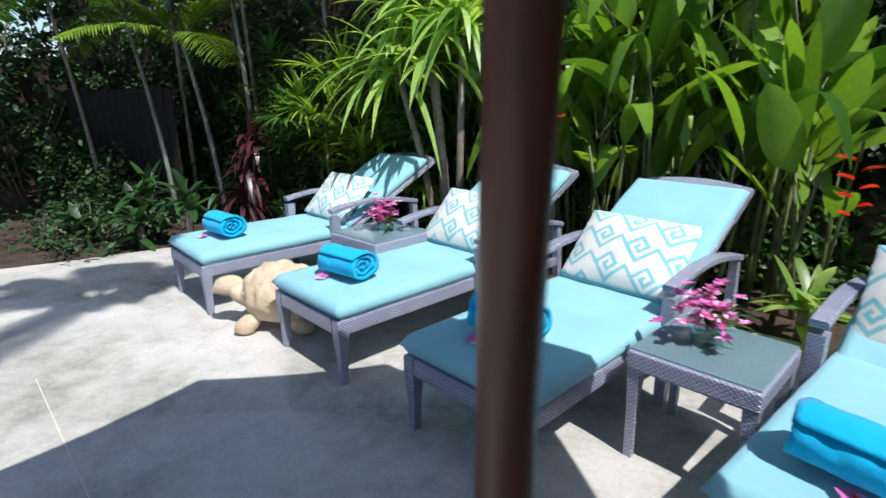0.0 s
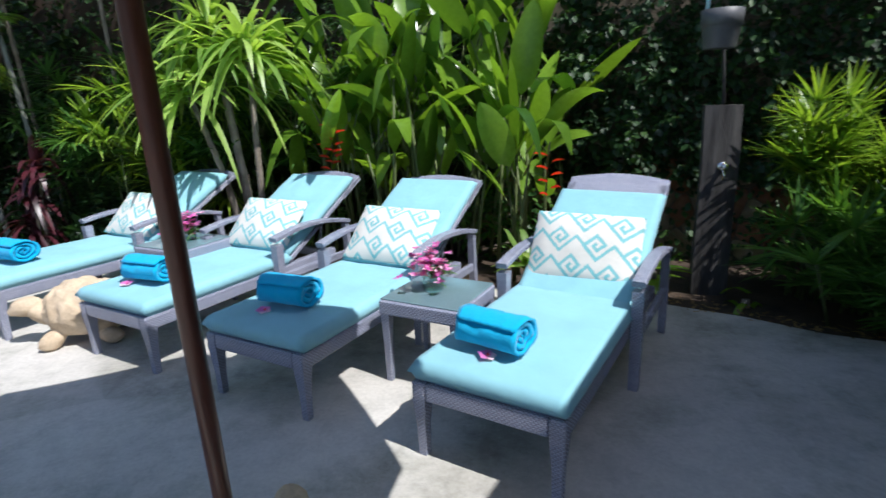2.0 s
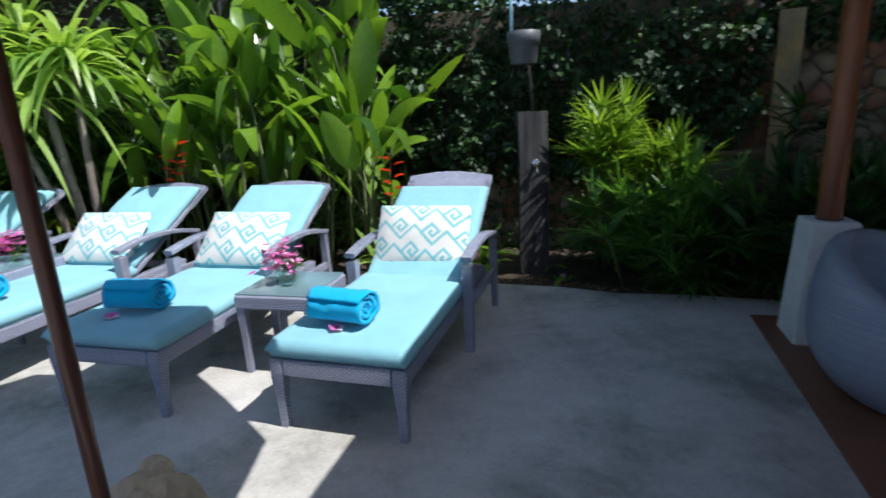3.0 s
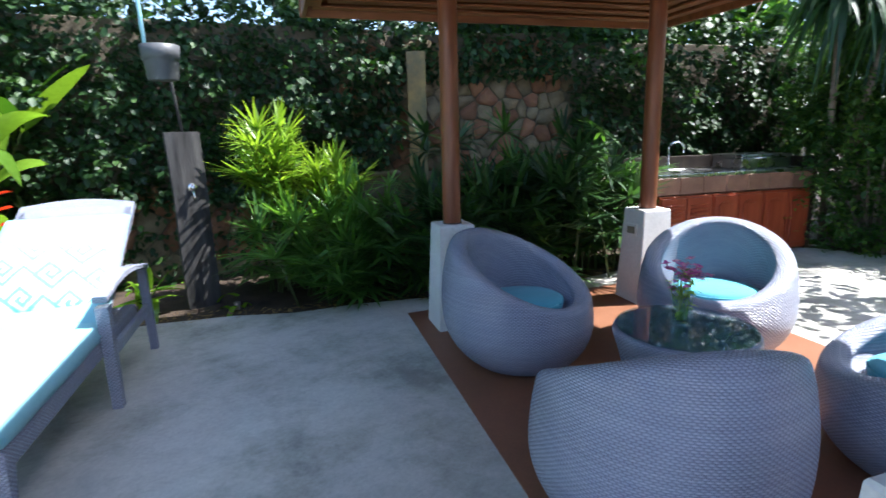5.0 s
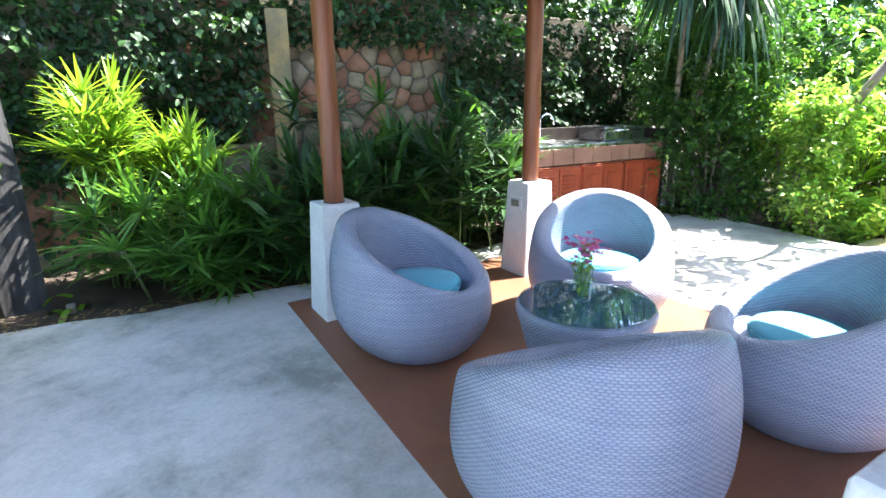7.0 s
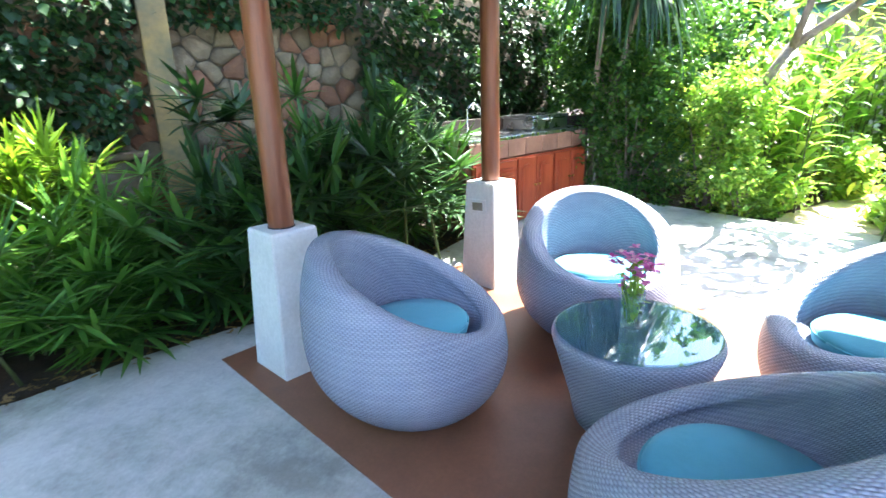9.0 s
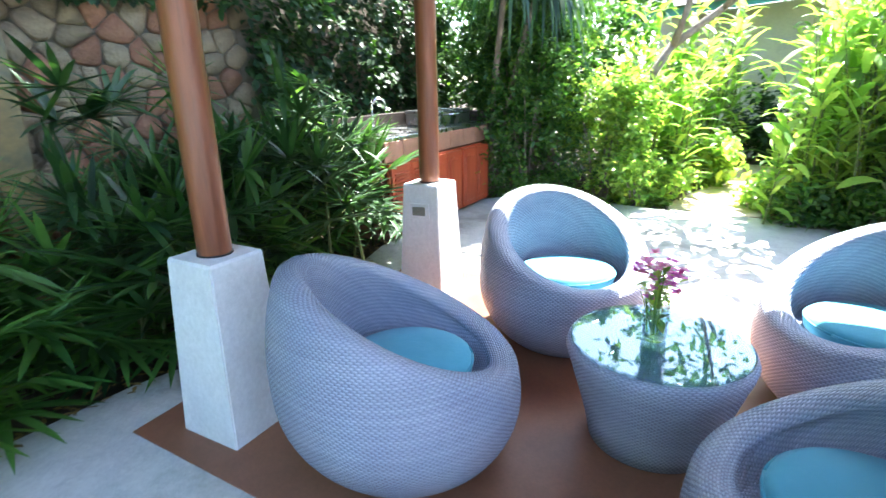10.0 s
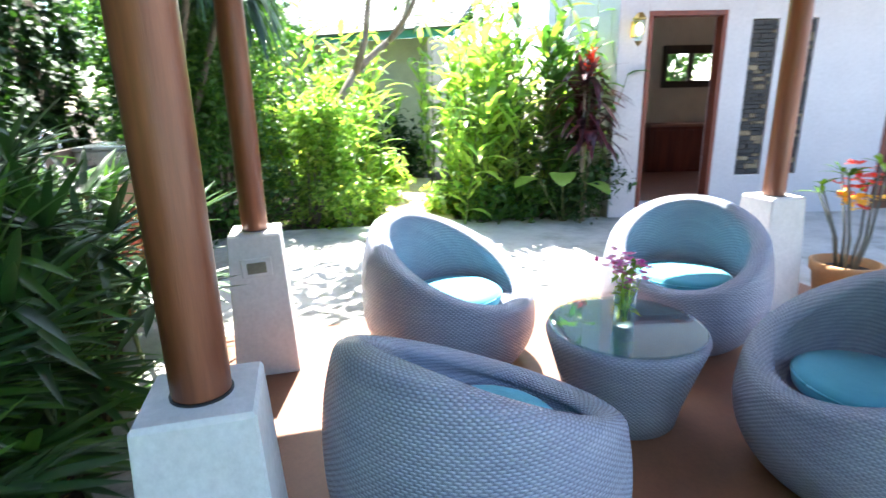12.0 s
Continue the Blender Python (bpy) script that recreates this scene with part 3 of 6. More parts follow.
bm.faces.new(rows[-1])
bmesh.ops.recalc_face_normals(bm, faces=bm.faces)
part("base", bm, WICKER, tab, smooth=True, uv=False)
part("glass_top", lathe([(0.318, 0.0), (0.324, 0.003), (0.324, 0.007), (0.318, 0.010)], 64), GLASS_TOP, tab, "round clear glass table top", pose(0, 0, 0.412), False).visible_shadow = False


def flower_cluster(n_fl, centre, spread, size, mat, parent, name="blossoms", label="", up=0.3):
    """Many small five-petalled blossoms."""
    c = np.asarray(centre, float) + RNG.normal(0, 1, (n_fl, 3)) * np.asarray(spread)
    az = RNG.random(n_fl) * 6.28
    chunks = []
    for k in range(5):
        a = az + k * 1.2566
        el = RNG.normal(up, 0.25, n_fl)
        chunks.append(ribbons(c, unit(a, el), size * RNG.uniform(0.8, 1.2, n_fl), size * 0.7, 0.1, 3, "oval", 0.15))
    return leaves(name, chunks, mat, parent, label)


def glass_vase(m, r, h, label, tall):
    ob = thing("flower_vase", m, label, "vase")
    t = 0.003
    part("glass", lathe([(r * 0.92, 0.0), (r, 0.006), (r * 1.02, h * 0.6), (r * (1.05 if tall else 0.85), h), (r * (1.05 if tall else 0.85) - t, h), (r - t, h * 0.6), (r - t, 0.012), (0.001, 0.011)], 32), GLASS, ob, smooth=True).visible_shadow = False
    part("water", lathe([(0.001, 0.0125), (r - t - 0.001, 0.013), (r - t - 0.001, h * 0.42), (0.001, h * 0.42)], 24), WATER, ob, "clear water", smooth=True).visible_shadow = False
    return ob


vase = glass_vase(pose(TABLE.x + 0.0, TABLE.y + 0.02, 0.428), 0.045, 0.155, "clear glass vase with purple flowers on the glass table", True)
n_s = 16
b0 = np.c_[RNG.normal(0, 0.012, (n_s, 2)), np.full(n_s, 0.02)]
el = RNG.uniform(1.15, 1.5, n_s)
leaves("stems", [ribbons(b0, unit(RNG.random(n_s) * 6.28, el), RNG.uniform(0.18, 0.30, n_s), 0.007, 0.02, 4, "strap")], LEAF_GINGER, vase)
n_s = 90
hz = RNG.uniform(0.06, 0.26, n_s)
b0 = np.c_[RNG.normal(0, 1, (n_s, 2)) * (0.012 + 0.10 * np.clip(hz - 0.13, 0, 1))[:, None], hz]
leaves("foliage", [ribbons(b0, unit(RNG.random(n_s) * 6.28, RNG.uniform(-0.2, 0.9, n_s)), RNG.uniform(0.035, 0.065, n_s), 0.02, 0.2, 3, "oval")], LEAF_GINGER, vase)
flower_cluster(44, (0.01, 0.0, 0.265), (0.045, 0.045, 0.035), 0.028, PETAL_PINK, vase, label="small purple and pink blossoms")


# ---- sun loungers ----


def lounger(m, tilt=28.6):
    """Foot end at the origin, head towards +y."""
    ob = thing("sun_lounger", m, "grey woven wicker sun lounger with aqua cushion, backrest raised", "sun lounger", "row of sun loungers")
    W, L = 0.345, 1.72
    fr = bmesh.new()
    block((0.07, L, 0.085), (-W + 0.035, L / 2 - 0.03, 0.325), 0.012, 2, bm=fr)
    block((0.07, L, 0.085), (W - 0.035, L / 2 - 0.03, 0.325), 0.012, 2, bm=fr)
    block((2 * W - 0.14, 0.07, 0.085), (0, 0.005, 0.325), 0.012, 2, bm=fr)
    block((2 * W - 0.14, 0.06, 0.07), (0, L - 0.07, 0.325), 0.012, 2, bm=fr)
    part("frame", fr, WICKER_LOUNGER, ob)
    for k in range(7):
        part("slat", block((2 * W - 0.14, 0.07, 0.015), (0, 0.16 + 0.155 * k, 0.352), 0.003, 1), WICKER_LOUNGER, ob)
    for s in (-1, 1):                                      # front legs, tapered
        bm = loft([[(s * (W - 0.035 + o) + sx * w, 0.005 + sy * w, z) for sx, sy in ((-1, -1), (1, -1), (1, 1), (-1, 1))] for w, z, o in ((0.019, 0.0, 0), (0.022, 0.15, 0), (0.033, 0.29, 0))])
        part("leg", bm, WICKER_LOUNGER, ob)
        # leg that carries the armrest
        x = s * (W + 0.035)
        bm = loft([[(x + sx * w, 1.0 + sy * w * 1.1, z) for sx, sy in ((-1, -1), (1, -1), (1, 1), (-1, 1))] for w, z in ((0.025, 0.0), (0.028, 0.3), (0.031, 0.56))])
        part("leg", bm, WICKER_LOUNGER, ob)
        bm = loft([[(x + sx * w, 1.79 + y + sy * w, z) for sx, sy in ((-1, -1), (1, -1), (1, 1), (-1, 1))] for w, y, z in ((0.022, 0.05, 0.0), (0.024, 0.02, 0.3), (0.024, 0.0, 0.595))])
        part("leg", bm, WICKER_LOUNGER, ob)
        arc = [(x, 0.965 + 0.855 * t, 0.575 + 0.075 * math.sin(math.pi * (0.12 + 0.82 * t)) - 0.012 * t) for t in np.linspace(0, 1, 12)]
        part("armrest", sweep_rect(arc, 0.07, 0.034), WICKER_LOUNGER, ob)
        part("side_rail", block((0.035, 0.85, 0.06), (x, 1.405, 0.30), 0.008), WICKER_LOUNGER, ob)
    hinge = pose(0, 1.13, 0.37, tilt, 0, 0)
    back = bmesh.new()
    BL = 1.17
    block((0.06, BL - 0.1, 0.04), (-W + 0.045, (BL - 0.1) / 2, 0.0), 0.01, 2, bm=back)
    block((0.06, BL - 0.1, 0.04), (W - 0.045, (BL - 0.1) / 2, 0.0), 0.01, 2, bm=back)
    # arched head board
    head = [[(-W + 0.015 + (2 * W - 0.03) * t, BL - 0.34, z), (-W + 0.015 + (2 * W - 0.03) * t, BL - 0.055 + 0.055 * math.sin(math.pi * t), z)] for z in (-0.02, 0.02) for t in np.linspace(0, 1, 15)]
    lo, hi = head[:15], head[15:]
    loft([[lo[i][0], lo[i][1], hi[i][1], hi[i][0]] for i in range(15)], True, bm=back)
    part("backrest_frame", back, WICKER_LOUNGER, ob, m=hinge)
    part("backrest_panel", block((2 * W - 0.14, BL - 0.36, 0.012), (0, (BL - 0.36) / 2 + 0.01, 0.0), 0.002, 1), WICKER_LOUNGER, ob, m=hinge)
    part("prop", tube([(-0.2, 1.62, 0.32), (-0.2, 1.74, 0.66), (0.2, 1.74, 0.66), (0.2, 1.62, 0.32)], 0.012), WICKER_LOUNGER, ob, "rear support bar", smooth=True)
    part("seat_cushion", soft_slab(0.72, 1.20, 0.092, seed=1), AQUA, ob, m=pose(0, 0.565, 0.366), smooth=True)
    part("back_cushion", soft_slab(0.69, 0.99, 0.08, seed=2), AQUA, ob, m=hinge @ pose(0, 0.53, 0.022), smooth=True)
    return ob


FRET = ["#######...",
        "#.....#...",
        "#.###.#...",
        "#.#.#.#...",
        "#...#.#...",
        "#####.#...",
        "......#...",
        "......####",
        "..........",
        ".........."]


def pillow(m, label):
    """A stuffed rectangular cushion standing on its long edge, with a meander woven into the front."""
    bm = soft_slab(0.64, 0.45, 0.05, 150, 106, 0.05, 0.07, 5)
    bm.normal_update()
    cell = 0.0185
    for f in bm.faces:
        c = f.calc_center_median()
        a, e = (c.x + c.y) * 0.7071, (c.x - c.y) * 0.7071
        i, j = int(math.floor(a / cell + 100)), int(math.floor(e / cell + 100))
        f.material_index = 1 if FRET[(i + 3 * (j // 10)) % 10][j % 10] == "#" else 0
    me = bpy.data.meshes.new("scatter_pillow")
    box_uv(bm)
    bm.to_mesh(me)
    bm.free()
    ob = link_mesh("scatter_pillow", me, (CREAM_CLOTH, FRET_CLOTH), smooth=True, m=m)
    return tagged(ob, label, "pillow", "lounger pillows")


def towel(m):
    """A rolled bath towel, its axis along x, resting on z=0."""
    ob = thing("rolled_towel", m, "bright blue terry towel rolled up on the lounger", "towel", "rolled towels")
    bm = bmesh.new()
    turns, K, T = 3.2, 96, 0.027
    rings = []
    for side in np.linspace(-1, 1, 13):
        ring_o, ring_i = [], []
        for i in range(K + 1):
            s = i / K
            a = 2 * math.pi * turns * s + 1.2
            tail = max(0.0, (s - 0.88) / 0.12)              # the free edge thins and lies flat
            r = 0.014 + 0.086 * s - 0.55 * T * tail
            th = T * 0.72 * (1 - 0.85 * tail)
            wob = 1 + 0.05 * noise.noise(Vector((side * 2.5, math.cos(a) * 1.5, math.sin(a) * 1.5 + s)))
            ex = side * (0.155 + 0.02 * noise.noise(Vector((a, side, 1))) - 0.02 * (1 - s))
            lump = 1 + 0.07 * s * noise.noise(Vector((side * 4.5, math.cos(a) * 2.2, math.sin(a) * 2.2 + 7)))
            wob *= lump
            ring_o.append((ex, r * wob * math.cos(a) * 1.22, (r * wob * math.sin(a)) * 0.92))
            ring_i.append((ex, (r - th) * wob * math.cos(a) * 1.22, (r - th) * wob * math.sin(a) * 0.92))
        rings.append(ring_o + ring_i[::-1])
    loft(rings, False, bm)
    # the two ends: close each stretch of the spiral band
    bm.verts.ensure_lookup_table()
    n_r = len(rings[0])
    for e in (0, len(rings) - 1):
        for i in range(K):
            a, c, d, f = e * n_r + i, e * n_r + i + 1, e * n_r + n_r - 2 - i, e * n_r + n_r - 1 - i
            bm.faces.new([bm.verts[q] for q in (a, c, d, f)])
    bmesh.ops.recalc_face_normals(bm, faces=bm.faces)
    part("roll", bm, TERRY, ob, m=pose(0, 0, 0.090), smooth=True)
    return ob


def orchid(m):
    ob = thing("orchid_bloom", m, "pink orchid bloom laid beside a rolled towel", "flower", "orchid blooms")
    a = np.arange(5) * 1.2566 + 0.4
    z = np.zeros((5, 3))
    leaves("petals", [ribbons(z, unit(a, np.full(5, 0.35)), np.full(5, 0.036), np.full(5, 0.03), 0.1, 4, "oval", 0.2)], PETAL_PINK, ob)
    leaves("lip", [ribbons(np.zeros((2, 3)) + (0, 0, 0.006), unit([0.3, -0.9], [0.6, 0.6]), 0.014, 0.009, 0.2, 3, "oval")], PETAL_RED, ob, "crimson lip")
    return ob


def side_table(m):
    ob = thing("side_table", m, "square grey wicker side table with glass top", "side table", "side tables between loungers")
    part("apron", block((0.47, 0.47, 0.075), (0, 0, 0.415), 0.01), WICKER_LOUNGER, ob)
    for sx in (-1, 1):
        for sy in (-1, 1):
            bm = loft([[(sx * (0.205 + o) + a * w, sy * (0.205 + o) + c * w, z) for a, c in ((-1, -1), (1, -1), (1, 1), (-1, 1))] for w, z, o in ((0.015, 0.0, 0.0), (0.018, 0.2, 0), (0.025, 0.385, 0))])
            part("leg", bm, WICKER_LOUNGER, ob)
    part("glass_top", block((0.455, 0.455, 0.008), (0, 0, 0.459), 0.003, 2), SKY_TINTED_TOP, ob, "glass top plate, opaque grey-teal for dust and reflected sky").visible_shadow = False
    return ob


FEET = [(-1.595, 0.80, 68.0), (-0.185, 0.415, 69.3), (0.926, 0.015, 69.2), (2.136, -0.434, 66.6)]
first = {}


def repeat(kind, maker, m, *args):
    if kind not in first:
        first[kind] = maker(m, *args)
        return first[kind]
    return copy_thing(first[kind], m)


for k, (x, y, turn) in enumerate(FEET):
    base = at_angle(x, y, 0, turn - 90)
    lo = lounger(base, 32.0) if k == 3 else repeat("lounger", lounger, base)
    lean = base @ pose(0.0, 1.20, 0.46, 56, 0, 2) @ pose(0, 0.225, 0.0) if k == 3 else base @ pose(0.0, 1.14, 0.465, 45, 0, 3 - 2 * k) @ pose(0, 0.225, 0.0)
    if k == 3:                                             # this back cushion has slid down
        for child in lo.children:
            if child.name.startswith("back_cushion"):
                child.matrix_basis = child.matrix_basis @ pose(0, -0.11, 0)
    pl = repeat("pillow", pillow, lean, "cream pillow with aqua meander pattern against a lounger backrest")
    tx = (0.0, 0.02, 0.0, -0.07)[k]
    tw = repeat("towel", towel, base @ pose(tx, (0.27, 0.25, 0.27, 0.225)[k], 0.470, 0, 0, (6, 8, 4, -6)[k]))
    if k == 2:
        tw["label"] = "deep blue terry towel rolled up on the shaded lounger foot"
    repeat("orchid", orchid, base @ pose(-0.06, 0.135, 0.472, 10, 0, 30 * k) @ Matrix.Diagonal((1.15, 1.15, 1.15, 1)))

t2 = repeat("table", side_table, at_angle(1.822, 0.462, 0, -20) @ Matrix.Diagonal((1.04, 1.04, 1.08, 1)))
t1 = repeat("table", side_table, at_angle(-0.34, 1.42, 0, -18) @ Matrix.Diagonal((1.04, 1.04, 1.08, 1)))
for k, (x, y) in enumerate(((1.79, 0.47), (-0.32, 1.45))):
    v = glass_vase(pose(x, y, 0.5005), 0.06, 0.10, "small glass bowl of pink orchids on the side table", False)
    flower_cluster(64, (-0.01, 0.0, 0.16), (0.058, 0.05, 0.042), 0.033, PETAL_PINK, v, label="pink and white orchid blossoms")
    n_s = 34
    leaves("foliage", [ribbons(np.c_[RNG.normal(0, 0.02, (n_s, 2)), RNG.uniform(0.06, 0.12, n_s)], unit(RNG.normal(0.7, 0.9, n_s), RNG.uniform(0.1, 1.0, n_s)), RNG.uniform(0.08, 0.2, n_s), 0.02, 0.35, 4)], LEAF_HEDGE, v)


# ---- stone turtles ----
def turtle(m, label):
    """Head towards +x. One carved piece."""
    bm = bmesh.new()

    def blob(c, r, turn=(0, 0, 0), seg=20):
        q = bmesh.ops.create_uvsphere(bm, u_segments=seg, v_segments=max(8, seg // 2), radius=1.0, matrix=pose(*c, *turn) @ Matrix.Diagonal((*r, 1)))
        return q["verts"]
    shell = blob((-0.02, 0, 0.195), (0.255, 0.215, 0.19), (0, -8, 0), 40)
    for v in shell:                                        # carved plates
        d = v.co - Vector((-0.02, 0, 0.185))
        w = noise.voronoi(Vector((v.co.x * 9, v.co.y * 9, v.co.z * 5)))[0]
        if d.z > -0.02:
            v.co += d.normalized() * (0.026 * min(1.0, (w[1] - w[0]) * 3) - 0.014)
        else:
            v.co.z = max(v.co.z, 0.07)
    blob((0, 0, 0.10), (0.21, 0.165, 0.05))
    blob((0.23, 0.02, 0.20), (0.11, 0.072, 0.065), (0, -35, 5))
    blob((0.305, 0.025, 0.25), (0.09, 0.07, 0.062), (0, 8, 5))
    blob((0.375, 0.028, 0.23), (0.035, 0.045, 0.032), (0, 14, 5))
    for s in (-1, 1):
        blob((0.345, 0.025 + s * 0.05, 0.265), (0.014, 0.008, 0.012))
        blob((0.15, s * 0.16, 0.06), (0.08, 0.05, 0.055), (0, 25, 35 * s))
        blob((0.165, s * 0.17, 0.03), (0.062, 0.045, 0.032), (0, 0, 20 * s))
        blob((-0.17, s * 0.15, 0.05), (0.09, 0.05, 0.05), (0, 0, -30 * s))
    blob((-0.25, 0, 0.06), (0.06, 0.025, 0.025))
    for v in bm.verts:
        v.co += 0.006 * noise.noise_vector(v.co * 14)
        v.co.z = max(v.co.z, 0.0)
    ob = part("turtle_statue", bm, SANDSTONE, m=m, smooth=True)
    rm = ob.modifiers.new("join", "REMESH")
    rm.mode, rm.voxel_size, rm.use_smooth_shade = "VOXEL", 0.007, True
    return tagged(ob, label, "statue")


turtle(pose(-0.74, 0.79, 0, 0, 0, 202) @ Matrix.Diagonal((1.1, 1.1, 1.1, 1)), "carved sandstone turtle statue standing on the patio")
turtle(pose(1.60, -1.24, 0, 0, 0, 100) @ Matrix.Diagonal((0.86, 0.86, 1.08, 1)), "carved sandstone turtle statue beside the parasol")

# ---- parasol ----
PX, PY = 1.587, -1.38
par = thing("parasol", pose(PX, PY, 0, 0, 0, -10), "large octagonal parasol with dark wooden pole", "parasol")
part("pole", tube([(-0.056, 0.0575, 0.04), (0.0075, -0.031, 1.02), (0.073, -0.121, 2.04), (0.098, -0.158, 2.46)], 0.0215, 20), PARASOL_WOOD, par, smooth=True)
part("base_plate", lathe([(0.25, 0.0), (0.25, 0.03), (0.22, 0.05), (0.05, 0.06), (0.05, 0.25), (0.03, 0.26)], 32), BLACK, par, "dark metal base", pose(-0.058, 0.06, 0))
RIM, Z_RIM, Z_TOP = 1.32, 2.02, 2.5
bm = bmesh.new()
corner = [Vector((RIM * math.cos(radians(45 * k + 22.5)), RIM * math.sin(radians(45 * k + 22.5)), Z_RIM)) for k in range(8)]
apex = Vector((0, 0, Z_TOP))
for k in range(8):
    rows = []
    for i in range(7):
        t = i / 6
        a, c = apex.lerp(corner[k], t), apex.lerp(corner[(k + 1) % 8], t)
        rows.append([bm.verts.new(a.lerp(c, j / 4) - Vector((0, 0, 0.05 * t * math.sin(math.pi * j / 4)))) for j in range(5)])
    for r0, r1 in zip(rows, rows[1:]):
        for j in range(4):
            bm.faces.new((r0[j], r1[j], r1[j + 1], r0[j + 1]))
bmesh.ops.remove_doubles(bm, verts=bm.verts, dist=0.0005)
bmesh.ops.recalc_face_normals(bm, faces=bm.faces)
bmesh.ops.solidify(bm, geom=bm.faces[:], thickness=0.004)
part("canopy", bm, CANVAS, par, "pale canvas canopy", smooth=True)
for k in range(8):
    part("rib", sweep_rect([tuple(apex - Vector((0, 0, 0.03))), tuple(corner[k] * 0.985 + Vector((0, 0, 0.01)))], 0.018, 0.022), PARASOL_WOOD, par)
    part("strut", sweep_rect([(0.04 * math.cos(radians(45 * k + 22.5)), 0.04 * math.sin(radians(45 * k + 22.5)), 2.0), tuple(apex.lerp(corner[k], 0.5) - Vector((0, 0, 0.02)))], 0.014, 0.016), PARASOL_WOOD, par)
part("hub", lathe([(0.045, 1.98), (0.05, 2.0), (0.05, 2.05), (0.045, 2.06)], 20), PARASOL_WOOD, par)

# ---- garden shower ----
sh = thing("garden_shower", pose(3.80, 2.02, -0.06, 0, 0, 0), "weathered grey timber shower post with tap", "shower")
bm = bmesh.new()
rings = []
for z in np.linspace(0, 1.5, 12):
    w = 0.135 + 0.012 * noise.noise(Vector((z * 2, 0, 3)))
    o = -0.03 * z / 2.3 + 0.012 * noise.noise(Vector((z * 1.5, 5, 1)))
    rings.append([(o - w, -0.04, z), (o - w * 0.4, -0.05 + 0.008 * noise.noise(Vector((z * 5, 1, 1))), z), (o + w * 0.5, -0.05, z), (o + w, -0.035, z), (o + w * 0.95, 0.04, z), (o - w * 0.95, 0.04, z)])
part("plank", loft(rings), GREY_PLANK, sh)
tp = part("tap_rose", lathe([(0.035, 0.0), (0.035, 0.008), (0.02, 0.014)], 24), CHROME, sh, "chrome tap plate", pose(0.0, -0.052, 1.05, 90), True)
part("handle", lathe([(0.012, 0.0), (0.014, 0.03), (0.022, 0.035), (0.022, 0.055), (0.01, 0.06)], 16), CHROME, tp, "chrome tap handle", pose(0, 0, 0.012), True)
part("spout", tube([(0, -0.06, 1.03), (0, -0.085, 1.02), (0, -0.095, 0.98), (0, -0.095, 0.95)], 0.009), CHROME, sh, "chrome spout", smooth=True)
bk = part("bucket", lathe([(0.145, 0.0), (0.15, 0.005), (0.17, 0.16), (0.173, 0.162), (0.182, 0.162), (0.19, 0.28), (0.182, 0.28), (0.168, 0.18), (0.14, 0.02)], 28), PLASTIC, sh, "dull grey bucket shower head", pose(-0.12, -0.10, 1.89, 0, 0, 70) @ Matrix.Diagonal((0.74, 0.74, 0.92, 1)), smooth=True)
part("pipe", tube([(-0.22, -0.10, 2.05), (-0.23, -0.1, 2.5), (-0.18, 0.1, 2.72), (-0.05, 0.35, 2.7)], 0.014), PALE_BLUE, sh, "pale blue water pipe", smooth=True)
part("pipe", tube([(0.02, 0.05, 1.3), (-0.02, 0.10, 1.9), (-0.08, 0.06, 2.1)], 0.012), GREY_PLANK, sh, smooth=True)


# ---- garden walls ----
def wall(name, a, c, z0, z1, t, mat, label):
    a, c = Vector((*a, 0)), Vector((*c, 0))
    d = c - a
    m = at_angle(a.x, a.y, 0, math.degrees(math.atan2(d.y, d.x)))
    ob = part(name, block((d.length, t, z1 - z0), (d.length / 2, t / 2, (z0 + z1) / 2), 0.01, 1), mat, m=m)
    return tagged(ob, label, "wall", "", "structure")


WA0, WA1 = (1.9, 3.75), (6.2, 2.42)                        # behind the shower
WB0, WB1 = (6.2, 2.42), (7.75, 1.22)                       # bare stone
WC0, WC1 = (7.75, 1.22), (10.9, -0.10)                     # behind the counter
wall_a = wall("wall_north", WA0, WA1, -0.3, 2.5, 0.3, MORTAR, "rubble stone garden wall grown over with ivy")
wall_b = wall("wall_stone", WB0, WB1, -0.3, 2.45, 0.3, MORTAR, "rubble stone garden wall of tan and red stones")
wall_c = wall("wall_east", WC0, WC1, -0.3, 2.35, 0.3, MORTAR, "garden wall covered in ivy")
# the far wall is added, high and dark, to shut out the sky
wall("wall_far", (-9.5, 4.9), (1.9, 4.9), -0.3, 3.4, 0.25, DARK_WOOD, "dark wall added behind the planting to block the sky")
wall("wall_west", (-9.5, -11.5), (-9.5, 5.6), -0.3, 2.2, 0.25, DARK_WOOD, "plain garden boundary wall")
wall("wall_south", (4.2, -11.6), (-9.5, -11.6), -0.3, 2.4, 0.25, PLASTER, "plain garden boundary wall")

pil = thing("wall_pilaster", at_angle(6.30, 2.14, 0, -38), "moss-stained ochre plaster pilaster on the garden wall", "pilaster", "", "structure")
part("shaft", block((0.21, 0.14, 2.3), (0, 0, 1.1), 0.012), PILASTER, pil)

# low stone ledge by the palms
ledge = thing("stone_ledge", at_angle(5.87, 2.36, 0, -16), "low rubble ledge with a flat stone cap", "ledge")
part("core", block((0.42, 0.26, 1.0), (0, 0, 0.42), 0.02), MORTAR, ledge)
part("cap", block((0.48, 0.34, 0.05), (0, 0, 0.95), 0.018), STONE, ledge)

